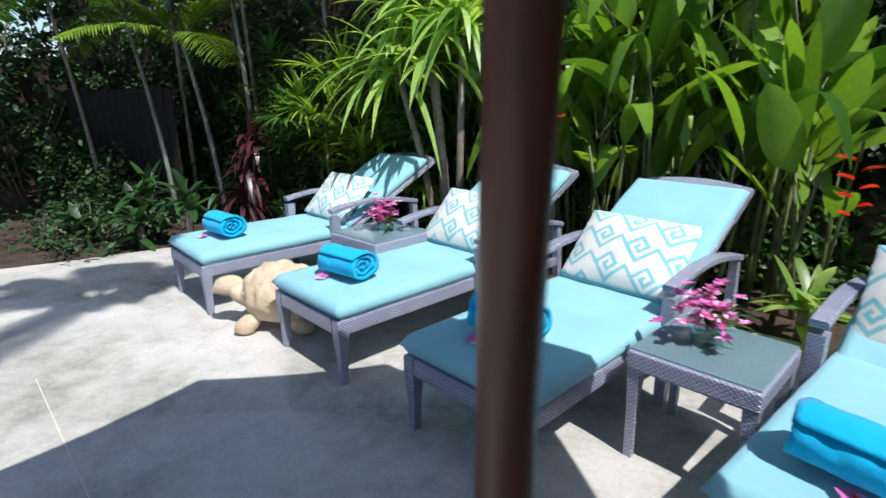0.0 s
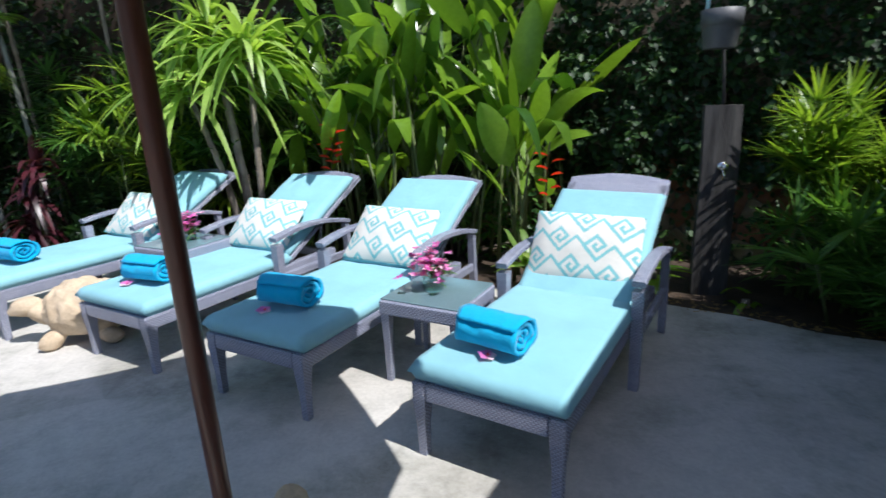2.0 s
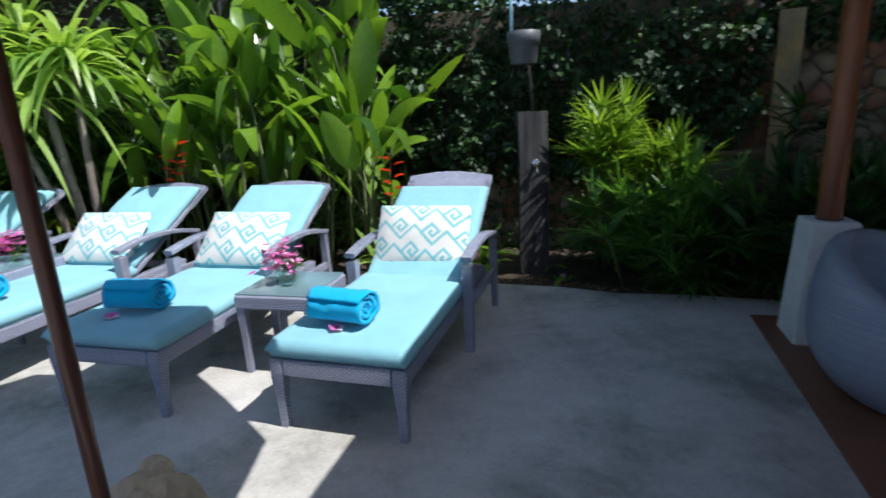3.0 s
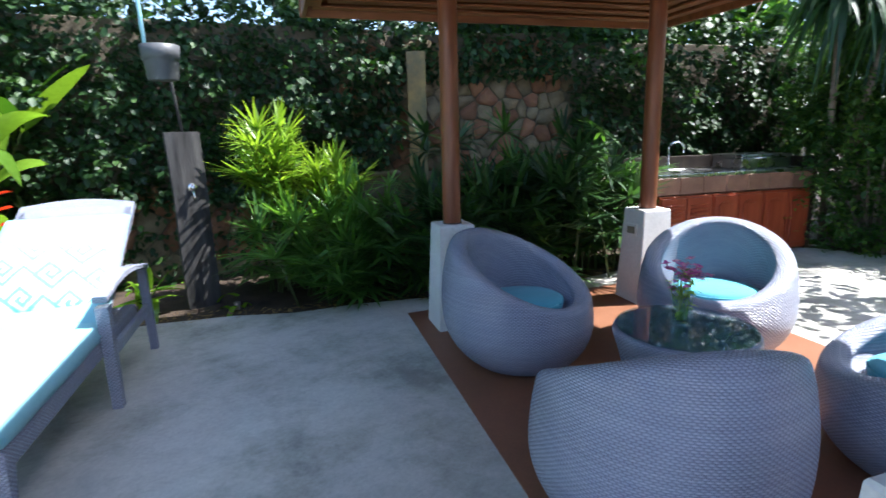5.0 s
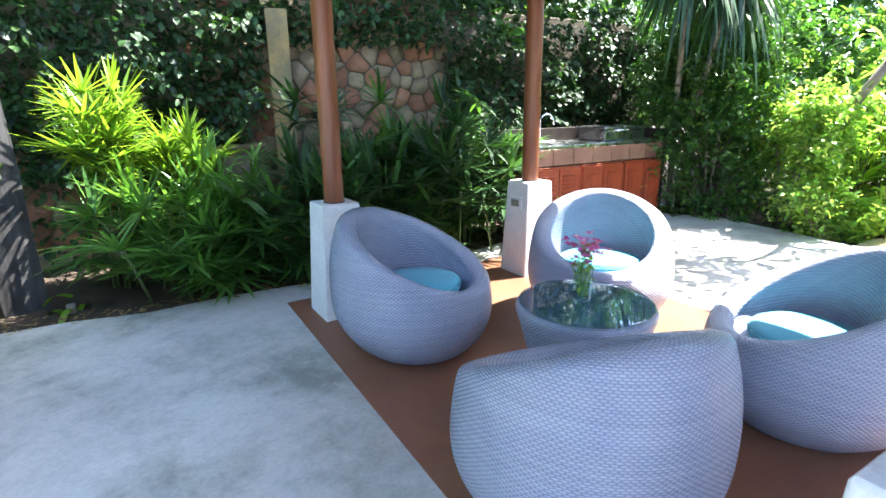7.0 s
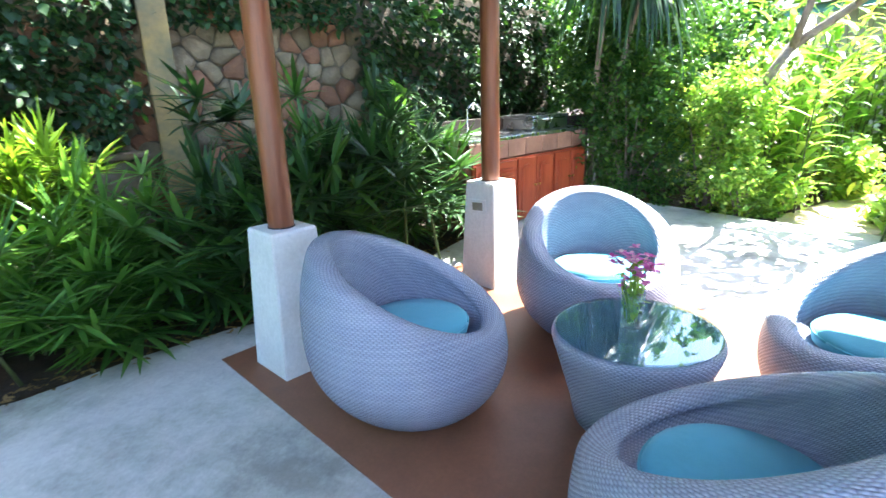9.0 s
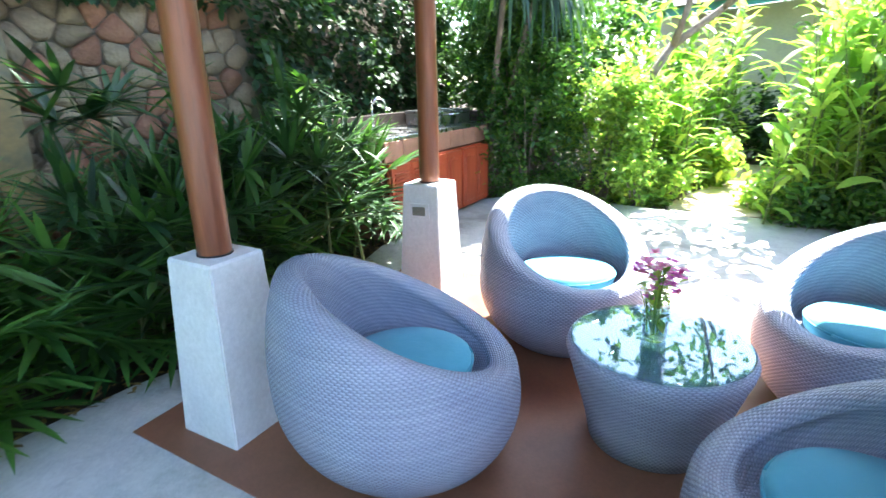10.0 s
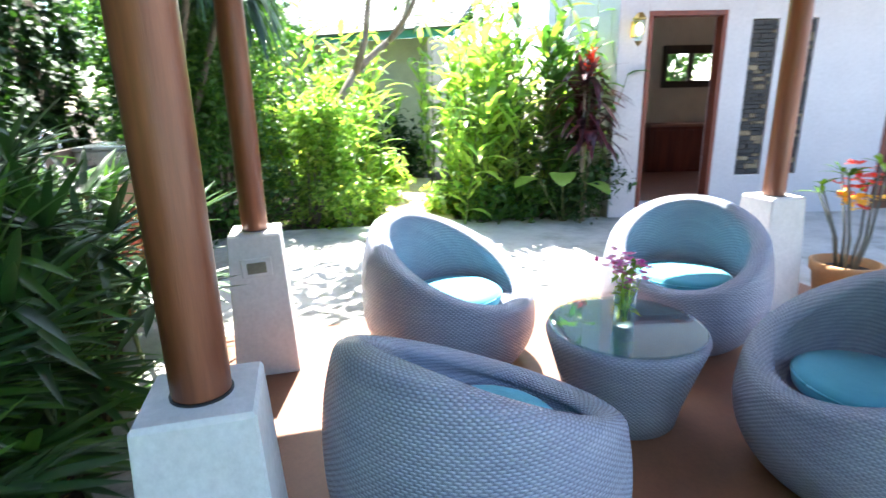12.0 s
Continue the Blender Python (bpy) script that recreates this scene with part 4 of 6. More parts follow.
# dark fence boards seen between the palms, wood colour blackened for deep shade
fence = thing("board_fence", at_angle(-6.6, 3.05, 0, 0), "dark brown upright board fence, blackened as in deep shade", "fence")
for k in range(14):
    part("board", block((0.15, 0.025, 1.62 + 0.03 * math.sin(k * 1.7)), (0.08 + 0.158 * k, 0, 0.78), 0.004, 1), FENCE_WOOD_SHADED, fence)
part("rail", block((2.25, 0.04, 0.09), (1.12, 0.035, 1.3), 0.004), FENCE_WOOD_SHADED, fence)

# ---- outdoor kitchen ----
C0 = Vector((7.62, -0.02, 0))                              # front left corner
kit = at_angle(C0.x, C0.y, 0, -23.6)
CL = 2.0
cb = thing("kitchen_counter", kit, "terracotta tiled outdoor kitchen counter", "counter")
part("worktop", block((CL, 0.62, 0.04), (CL / 2, 0.31, 0.885), 0.006), STEEL, cb, "pale grey worktop")
for k in range(7):
    part("tile", block((CL / 7 - 0.006, 0.012, 0.17), (CL / 7 * (k + 0.5), 0.0, 0.785), 0.003, 1), TERRACOTTA_TILE, cb)
part("plinth", block((CL - 0.04, 0.54, 0.86), (CL / 2, 0.33, 0.43), 0.0), TERRACOTTA_TILE, cb)
part("end_wall", block((0.07, 0.62, 1.02), (CL + 0.036, 0.31, 0.51), 0.006), DARK_WOOD, cb, "dark side panel")
part("upstand", block((CL, 0.05, 0.14), (CL / 2, 0.60, 0.98), 0.004), DARK_WOOD, cb, "dark upstand")


def cupboard(m, louvre):
    ob = thing("kitchen_cupboard", m, "red-brown wooden cupboard with " + ("louvred" if louvre else "panelled") + " doors", "cupboard", "kitchen cupboards")
    part("body", block((0.63, 0.03, 0.66), (0, 0.045, 0.355), 0.002, 1), RED_WOOD, ob)
    for s in (-1, 1):
        d = part("door", block((0.30, 0.022, 0.62), (0, 0, 0), 0.004), RED_WOOD, ob, m=pose(s * 0.155, 0.018, 0.355))
        if louvre:
            for k in range(12):
                part("slat", block((0.22, 0.012, 0.028), (0, -0.012, -0.24 + 0.043 * k), 0.002, 1, (35, 0, 0)), RED_WOOD, d)
        else:
            part("panel", block((0.20, 0.014, 0.48), (0, -0.014, -0.02), 0.006, 1), RED_WOOD, d)
            bm = loft([[(0.1 * math.cos(w), -0.021, 0.20 + 0.05 * math.sin(w)), (0.1 * math.cos(w), -0.008, 0.20 + 0.05 * math.sin(w)), (0.085 * math.cos(w), -0.008, 0.19 + 0.04 * math.sin(w)), (0.085 * math.cos(w), -0.021, 0.19 + 0.04 * math.sin(w))] for w in np.linspace(0, math.pi, 12)])
            part("arch_moulding", bm, RED_WOOD, d)
        part("knob", lathe([(0.008, 0), (0.007, 0.012), (0.013, 0.018), (0.011, 0.028), (0.002, 0.03)], 12), BRASS, d, "small brass knob", pose(-s * 0.12, -0.012, 0.02, 90))
    return ob


for k in range(3):
    cupboard(kit @ pose(0.35 + 0.65 * k, -0.05, 0), k == 0)
gr = thing("grill_box", kit @ pose(1.48, 0.33, 0.907), "stainless steel built-in grill box with closed lid", "grill")
part("box", block((0.66, 0.42, 0.12), (0, 0, 0.06), 0.01), STEEL, gr)
part("lid", block((0.68, 0.44, 0.035), (0, 0, 0.138), 0.012), STEEL, gr)
part("handle", tube([(-0.2, -0.23, 0.12), (-0.2, -0.26, 0.12), (0.2, -0.26, 0.12), (0.2, -0.23, 0.12)], 0.008), CHROME, gr, smooth=True)
sk = thing("kitchen_sink", kit @ pose(0.58, 0.33, 0.905), "stainless steel sink set in the worktop", "sink")
bm = lathe([(0.26, 0.0), (0.262, 0.008), (0.23, 0.008), (0.2, -0.008), (0.03, -0.012)], 4, False)
bmesh.ops.scale(bm, vec=(1.1, 0.8, 1), verts=bm.verts)
part("basin", bm, STEEL, sk, m=pose(0, 0, 0.004, 0, 0, 45))
fc = thing("kitchen_faucet", kit @ pose(0.52, 0.50, 0.905), "chrome swan-neck faucet at the outdoor sink", "faucet")
part("spout", tube([(0, 0, 0), (0, 0, 0.24)] + [(0.0 + 0.07 - 0.07 * math.cos(w), -0.02 * w, 0.24 + 0.07 * math.sin(w)) for w in np.linspace(0.2, math.pi, 9)] + [(0.14, -0.065, 0.19)], 0.011, 10), CHROME, fc, smooth=True)
part("base", lathe([(0.026, 0), (0.026, 0.02), (0.016, 0.035)], 16), CHROME, fc, smooth=True)

# ---- white house ----
HD = Vector((-0.574, -0.819, 0))                           # along the wall, away from the planting
HN = Vector((0.819, -0.574, 0))                            # into the house
H0 = Vector((7.31, -5.20, 0))
H_TURN = math.degrees(math.atan2(HD.y, HD.x))
FLOOR_Z = 0.14


def hp(s, d=0.0, z=0.0):
    return H0 + s * HD + d * HN + Vector((0, 0, z))


def house_block(name, s0, s1, z0, z1, d0, d1, mat, parent=None, label="", bevel=0.004, category=""):
    """A block of the house: s along the wall, d into the house."""
    bm = block((s1 - s0, d1 - d0, z1 - z0), ((s0 + s1) / 2, (d0 + d1) / 2, (z0 + z1) / 2), bevel, 1)
    return part(name, bm, mat, parent, label)


house = thing("house", at_angle(H0.x, H0.y, 0, H_TURN), "white rendered single-storey house with open door", "house")


def hb(name, *a, **k):
    # the house's own axes: x along the wall, y out of the house is minus
    return house_block(name, *a, **k)


D0, D1, DT = 0.0, 0.75, 2.16
hb("wall", -0.36, D0 - 0.05, -0.1, 3.0, 0.0, 0.25, HOUSE_WHITE, house)
hb("wall", D1 + 0.05, 1.08, -0.1, 3.0, 0.0, 0.25, HOUSE_WHITE, house)
hb("wall", D0 - 0.05, D1 + 0.05, DT + 0.05, 3.0, 0.0, 0.25, HOUSE_WHITE, house)
hb("wall", 1.08, 1.37, -0.1, 0.46, 0.0, 0.25, HOUSE_WHITE, house)
hb("wall", 1.08, 1.37, 2.12, 3.0, 0.0, 0.25, HOUSE_WHITE, house)
hb("wall", 1.37, 1.50, -0.1, 3.0, 0.0, 0.25, HOUSE_WHITE, house)
hb("wall", 1.50, 1.79, -0.1, 0.46, 0.0, 0.25, HOUSE_WHITE, house)
hb("wall", 1.50, 1.79, 2.12, 3.0, 0.0, 0.25, HOUSE_WHITE, house)
hb("wall", 1.79, 2.75, -0.1, 3.0, 0.0, 0.25, HOUSE_WHITE, house)
hb("wall", 3.75, 6.0, -0.1, 3.0, 0.0, 0.25, HOUSE_WHITE, house)
hb("wall", 2.75, 3.75, 2.2, 3.0, 0.0, 0.25, HOUSE_WHITE, house)
hb("side_wall", -0.36, -0.12, -0.1, 3.0, 0.25, 3.4, HOUSE_WHITE, house)
hb("side_wall", 5.75, 6.0, -0.1, 3.0, 0.25, 3.4, HOUSE_WHITE, house)
# the gap from 3.2 to 5.2 is an added, unseen opening to daylight the room
for s0, s1, z0, z1 in ((-0.12, 1.55, -0.1, 3.0), (2.75, 3.2, -0.1, 3.0), (5.2, 5.75, -0.1, 3.0), (3.2, 5.2, -0.1, 0.9), (3.2, 5.2, 2.4, 3.0), (1.55, 2.75, -0.1, 1.5), (1.55, 2.75, 2.08, 3.0)):
    hb("back_wall", s0, s1, z0, z1, 3.15, 3.4, CANVAS, house, "cream rendered inner wall")
hb("floor", -0.12, 5.75, -0.1, FLOOR_Z, 0.25, 3.15, TERRACOTTA_TILE, house)
hb("step", D0 - 0.05, D1 + 0.05, -0.1, FLOOR_Z, 0.0, 0.25, PLASTER, house)
hb("ceiling", -0.12, 5.75, 2.75, 2.85, 0.25, 3.15, HOUSE_WHITE, house)
# overhang deepened out of view to hold skylight off the front wall
hb("eave", -0.4, 6.4, 3.0, 3.12, -1.2, 3.8, ROOF_WOOD, house)
# narrow panels of stacked black stone in the wall
for s0 in (1.08, 1.50):
    pn = hb("stone_panel", s0 + 0.004, s0 + 0.286, 0.464, 2.116, 0.03, 0.12, MORTAR, house, "narrow recessed panel of stacked black stone")
    z = 0.47
    while z < 2.09:
        h = random.uniform(0.03, 0.06)
        s = s0 + 0.01
        while s < s0 + 0.26:
            w = min(random.uniform(0.06, 0.14), s0 + 0.28 - s)
            hb("stone", s + 0.002, s + w - 0.002, z + 0.002, min(z + h, 2.11) - 0.002, random.uniform(0.0, 0.018), 0.06, BLACK_STONE if random.random() < 0.8 else STONE, pn, bevel=0.003)
            s += w
        z += h


def door_frame(s0, s1, top, parent):
    fr = hb("door_frame", s0 - 0.05, s0, 0.0, top, -0.012, 0.14, DOOR_WOOD, parent, "dark red wooden door frame")
    hb("jamb", s1, s1 + 0.05, 0.0, top, -0.012, 0.14, DOOR_WOOD, fr)
    hb("head", s0 - 0.05, s1 + 0.05, top, top + 0.05, -0.012, 0.14, DOOR_WOOD, fr)


door_frame(D0, D1, DT, house)
door_frame(2.80, 3.70, 2.15, house)
dl = hb("door", 2.80, 3.70, FLOOR_Z, 2.15, 0.05, 0.09, DOOR_WOOD, house, "dark red panelled door")
for s in (2.9, 3.3):
    for z0, z1 in ((0.3, 1.0), (1.15, 2.0)):
        hb("panel", s, s + 0.3, z0, z1, 0.036, 0.06, DOOR_WOOD, dl)
# window in the room's back wall, and the vanity below it
wf = hb("window_frame", 1.5, 2.8, 1.46, 1.57, 3.08, 3.148, DARK_WOOD, house, "dark window frame in the back wall")
hb("head", 1.5, 2.8, 1.99, 2.12, 3.08, 3.148, DARK_WOOD, wf)
for s in (1.5, 1.92, 2.32, 2.72):
    hb("mullion", s, s + 0.07, 1.57, 1.99, 3.08, 3.148, DARK_WOOD, wf)

van = thing("vanity_cabinet", at_angle(H0.x, H0.y, 0, H_TURN), "dark wooden vanity cabinet with pale stone top", "cabinet")
part("body", block((1.5, 0.55, 0.72), (1.9, 2.85, FLOOR_Z + 0.36), 0.006), DOOR_WOOD, van)
part("top", block((1.54, 0.6, 0.04), (1.9, 2.83, FLOOR_Z + 0.74), 0.006), TERRACOTTA_TILE, van)
for k in range(3):
    part("door", block((0.46, 0.02, 0.62), (1.42 + 0.48 * k, 2.56, FLOOR_Z + 0.36), 0.005), DOOR_WOOD, van)
# lantern beside the door
la = thing("wall_lantern", at_angle(*hp(-0.20, 0.0, 2.03), H_TURN) @ Matrix.Diagonal((1.35, 1.35, 1.35, 1)), "brass wall lantern with a lit amber bulb", "lamp")
part("plate", block((0.06, 0.012, 0.12), (0, -0.006, 0.0), 0.004), BRASS, la)
part("arm", tube([(0, -0.01, 0.05), (0, -0.06, 0.09), (0, -0.10, 0.07)], 0.008), BRASS, la, smooth=True)
part("cage", lathe([(0.02, 0.11), (0.055, 0.07), (0.056, 0.06), (0.04, 0.065)], 6, False), BRASS, la, m=pose(0, -0.10, 0.0))
part("shade", lathe([(0.032, -0.09), (0.05, 0.06), (0.047, 0.06), (0.03, -0.088)], 6, False), GLASS, la, "glass lantern pane", pose(0, -0.10, 0.0))
part("bulb", lathe([(0.003, -0.05), (0.02, -0.03), (0.024, 0.0), (0.015, 0.03), (0.003, 0.04)], 14), LAMP_GLOW, la, "glowing amber bulb", pose(0, -0.10, 0.0), True)
part("finial", lathe([(0.034, -0.095), (0.02, -0.11), (0.005, -0.13)], 6), BRASS, la, m=pose(0, -0.10, 0.0))

# ---- neighbouring pavilion behind the planting ----
E0, E1 = Vector((15.0, -3.5, 0)), Vector((11.5, -5.62, 0))
ED = (E1 - E0).normalized()
pv = thing("pavilion", at_angle(E0.x, E0.y, 0, math.degrees(math.atan2(ED.y, ED.x))), "cream garden pavilion with grey tiled roof and teal fascia", "pavilion")
EL = (E1 - E0).length + 0.2
part("fascia", block((EL, 0.03, 0.17), (EL / 2, 0.0, 2.47), 0.004), TEAL_PAINT, pv, "teal painted fascia board")
part("wall", block((EL - 0.9, 0.2, 2.5), (EL / 2 - 0.3, 0.7, 1.2), 0.006), CREAM_WALL, pv, "cream rendered wall")
part("side_wall", block((0.2, 3.0, 2.5), (EL - 0.85, 2.2, 1.2), 0.006), CREAM_WALL, pv)
rs = part("roof", block((EL + 0.1, 2.2, 0.04), (EL / 2, 0.95, 3.04), 0.004, 1, (28, 0, 0)), ROOF_TILE, pv, "grey tiled roof slope")
tm = None
for r in range(12):
    for c in range(15):
        y = -0.05 + 0.175 * r
        w = (EL + 0.1) / 15
        at = (-0.03 + w * (c + 0.5), y, 2.585 + y * math.tan(radians(28)))
        if tm is None:
            o = part("tile", block((w - 0.008, 0.20, 0.018), (0, 0, 0), 0.004, 1), ROOF_TILE, rs, m=pose(*at, 25, 0, 0))
            tm = o.data
        else:
            o = new("tile", tm)
            o.parent = rs
            o.matrix_basis = pose(*at, 25, 0, 0)

# ---- flower pot ----
pot = thing("flower_pot", pose(4.84, -3.62, 0.005), "terracotta pot of bare-stemmed plants with red and yellow flowers", "plant pot")
part("pot", lathe([(0.13, 0.0), (0.135, 0.01), (0.175, 0.27), (0.19, 0.28), (0.195, 0.34), (0.175, 0.345), (0.168, 0.29), (0.15, 0.28)], 32, False), TERRACOTTA, pot, smooth=True)
part("earth", lathe([(0.165, 0.285), (0.1, 0.30), (0.01, 0.305)], 24), SOIL, pot)
tips = []
for k in range(7):
    a = 0.9 * k
    tip = (0.16 * math.cos(a) + 0.05, 0.2 * math.sin(a), 0.75 + 0.07 * k % 0.3)
    tips.append(tip)
    part("stem", tube([(0.05 * math.cos(a), 0.05 * math.sin(a), 0.29), (0.09 * math.cos(a), 0.1 * math.sin(a), 0.5), tip], [0.011, 0.009, 0.006]), PALE_BARK, pot, "pale bare stem", smooth=True)
flower_cluster(22, (0.06, -0.16, 0.80), (0.06, 0.07, 0.06), 0.055, PETAL_RED, pot, "red_blossoms", "red blossoms")
flower_cluster(14, (0.05, -0.08, 0.72), (0.05, 0.07, 0.03), 0.055, PETAL_YELLOW, pot, "yellow_blossoms", "yellow blossoms")
n_s = 40
tb = np.array(tips)[RNG.integers(0, 7, n_s)]
leaves("foliage", [ribbons(tb, unit(RNG.random(n_s) * 6.28, RNG.uniform(0.0, 1.0, n_s)), RNG.uniform(0.1, 0.2, n_s), 0.035, 0.3, 4)], LEAF_PADDLE, pot)


# ---- plants ----
def heliconia(m, n_stem, height, label, seed, spread=0.28, flowers=(), mat=None):
    """A clump of upright canes with big paddle leaves."""
    r = np.random.default_rng(seed)
    ob = thing("heliconia_clump", m, label, "plant", "heliconia bank")
    canes, stalks = bmesh.new(), bmesh.new()
    lb, ld, ll, lw, lg, lr = [], [], [], [], [], []
    for k in range(n_stem):
        bx, by = r.normal(0, spread, 2)
        h = height * r.uniform(0.6, 1.1)
        ax, ay = bx + r.normal(0, 0.12), by + r.normal(0, 0.12)
        pts = [(bx, by, -0.05), ((bx + ax) / 2, (by + ay) / 2, h * 0.35), (ax, ay, h * 0.72)]
        tube(pts, [0.021, 0.017, 0.010], 6, canes)
        for j in range(4):
            t = 0.36 + 0.16 * j + r.normal(0, 0.05)
            az = r.random() * 6.28
            p = (bx + (ax - bx) * t, by + (ay - by) * t, h * t * 0.98)
            pl = r.uniform(0.15, 0.35)
            e = r.uniform(0.9, 1.35)
            d = np.array((math.cos(az) * math.cos(e), math.sin(az) * math.cos(e), math.sin(e)))
            q = np.array(p) + d * pl
            tube([p, tuple(q)], [0.007, 0.005], 5, canes)
            e2 = e - r.uniform(-0.05, 0.35)
            lb.append(q)
            ld.append((math.cos(az) * math.cos(e2), math.sin(az) * math.cos(e2), math.sin(e2)))
            ll.append(r.uniform(0.65, 1.2) * min(1.15, height / 2.2))
            lw.append(r.uniform(0.11, 0.27))
            lg.append(r.uniform(0.05, 0.45) + (0.5 if r.random() < 0.22 else 0.0))
            lr.append(r.normal(0, 0.5))
    tagged(part("cane_stand", canes, CANE, ob, "green upright canes", smooth=True, uv=False), kind="stuff")
    leaves("leaves", [ribbons(np.array(lb), np.array(ld), ll, lw, lg, 9, "paddle", 0.22, lr)], mat or LEAF_PADDLE, ob)
    for fx, fy, fz in flowers:                             # a hanging chain of red bracts
        zig = np.array([((i % 2) * 2 - 1) for i in range(7)])
        c = np.array([(fx + 0.012 * zig[i], fy - 0.01 * i, fz - 0.052 * i) for i in range(7)])
        w = np.array([(0.85 * zig[i], -0.35, 0.35) for i in range(7)])
        tagged(leaves("inflorescence", [ribbons(c, w, np.linspace(0.14, 0.08, 7), 0.055, 0.12, 5, "oval", 0.7)], PETAL_RED, ob, "hanging red heliconia flower"), kind="stuff")
        tube([(fx * 0.6, fy * 0.4 + 0.1, 0.0), (fx * 0.8, fy * 0.8, fz * 0.7), (fx, fy, fz + 0.12), (fx, fy - 0.01, fz)], [0.012, 0.01, 0.007, 0.005], 6, stalks)
    if flowers:
        part("flower_stalk", stalks, CANE, ob, smooth=True, uv=False)
    return ob


def fan_palm(m, stems, height, label, seed, mat=None, size=0.34, spread=0.3, blades=9, group="fan palms", per=7, low=0.35, thin=1.0, reach=1.0, sag=(0.12, 0.40)):
    """A clump of thin canes with fan leaves of narrow blades."""
    r = np.random.default_rng(seed)
    ob = thing("fan_palm", m, label, "palm", group)
    canes = bmesh.new()
    B, D, L, W, G, R = [], [], [], [], [], []
    for s in range(stems):
        bx, by = r.normal(0, spread, 2)
        h = height * r.uniform(0.45, 1.0)
        tx, ty = bx + r.normal(0, 0.06), by + r.normal(0, 0.06)
        tube([(bx, by, -0.05), (tx, ty, h * 0.85)], [0.012, 0.009], 5, canes)
        for j in range(per):
            t = r.uniform(low, 0.95)
            az, el = r.random() * 6.28, r.uniform(0.2, 0.9) + 0.5 * (t - 0.6)
            p = np.array((bx + (tx - bx) * t, by + (ty - by) * t, h * t))
            d = np.array((math.cos(az) * math.cos(el), math.sin(az) * math.cos(el), math.sin(el)))
            pet = r.uniform(0.18, 0.42) * reach * size / 0.34
            q = p + d * pet
            tube([tuple(p), tuple(q)], [0.004, 0.003], 4, canes)
            up = np.array((0, 0, 1.0))
            side = np.cross(d, up)
            side /= np.linalg.norm(side) + 1e-6
            tilt = np.cross(side, d)
            droop, wide = r.uniform(*sag), r.uniform(1.7, 2.4)
            lift = r.uniform(-0.6, 0.45) + 0.6 * (t - 0.4)
            plane = d * math.cos(lift) + tilt * math.sin(lift)
            for i in range(blades):
                f = (i / (blades - 1) - 0.5) * 2.0 * wide
                v = plane * math.cos(f) + side * math.sin(f) + 0.05 * r.normal(0, 1, 3)
                B.append(q)
                D.append(v)
                L.append(size * r.uniform(0.85, 1.1) * (1 - 0.12 * abs(f) / 1.7))
                W.append(0.040 * thin * size / 0.34)
                G.append(droop + r.normal(0, 0.03))
                R.append(r.normal(0, 0.12))
    tagged(part("cane_stand", canes, CANE, ob, "thin fibrous canes", smooth=True, uv=False), kind="stuff")
    leaves("fronds", [ribbons(np.array(B), np.array(D), L, W, G, 4, "strap", 0.3, R)], mat or LEAF_FAN, ob)
    return ob


def strap_plant(m, heads, label, seed, length=0.95, n_leaf=70, mat=None, width=0.045, name="dracaena", droop=(0.4, 1.1)):
    """Rosettes of long arching straps on bare stems. heads: places of the rosettes."""
    r = np.random.default_rng(seed)
    ob = thing(name, m, label, "plant")
    stems = bmesh.new()
    ch = []
    for hx, hy, hz in heads:
        tube([(hx * 0.25, hy * 0.25, -0.05), (hx * 0.55, hy * 0.5, hz * 0.5), (hx, hy, hz)], [q * (0.4 if name == "cordyline" else 1.0) for q in (0.04, 0.033, 0.03)], 8, stems)
        az, el = r.random(n_leaf) * 6.28, r.uniform(-0.1, 1.35, n_leaf)
        b0 = np.array((hx, hy, hz)) + np.c_[r.normal(0, 0.03, (n_leaf, 2)), r.uniform(-0.15, 0.1, n_leaf)]
        ch.append(ribbons(b0, unit(az, el), length * r.uniform(0.7, 1.1, n_leaf), width, r.uniform(*droop, n_leaf), 9, "strap", 0.2))
    part("stem", stems, BARK, ob, "bare ringed stem", smooth=True, uv=False)
    leaves("leaves", ch, mat or LEAF_STRAP, ob)
    return ob


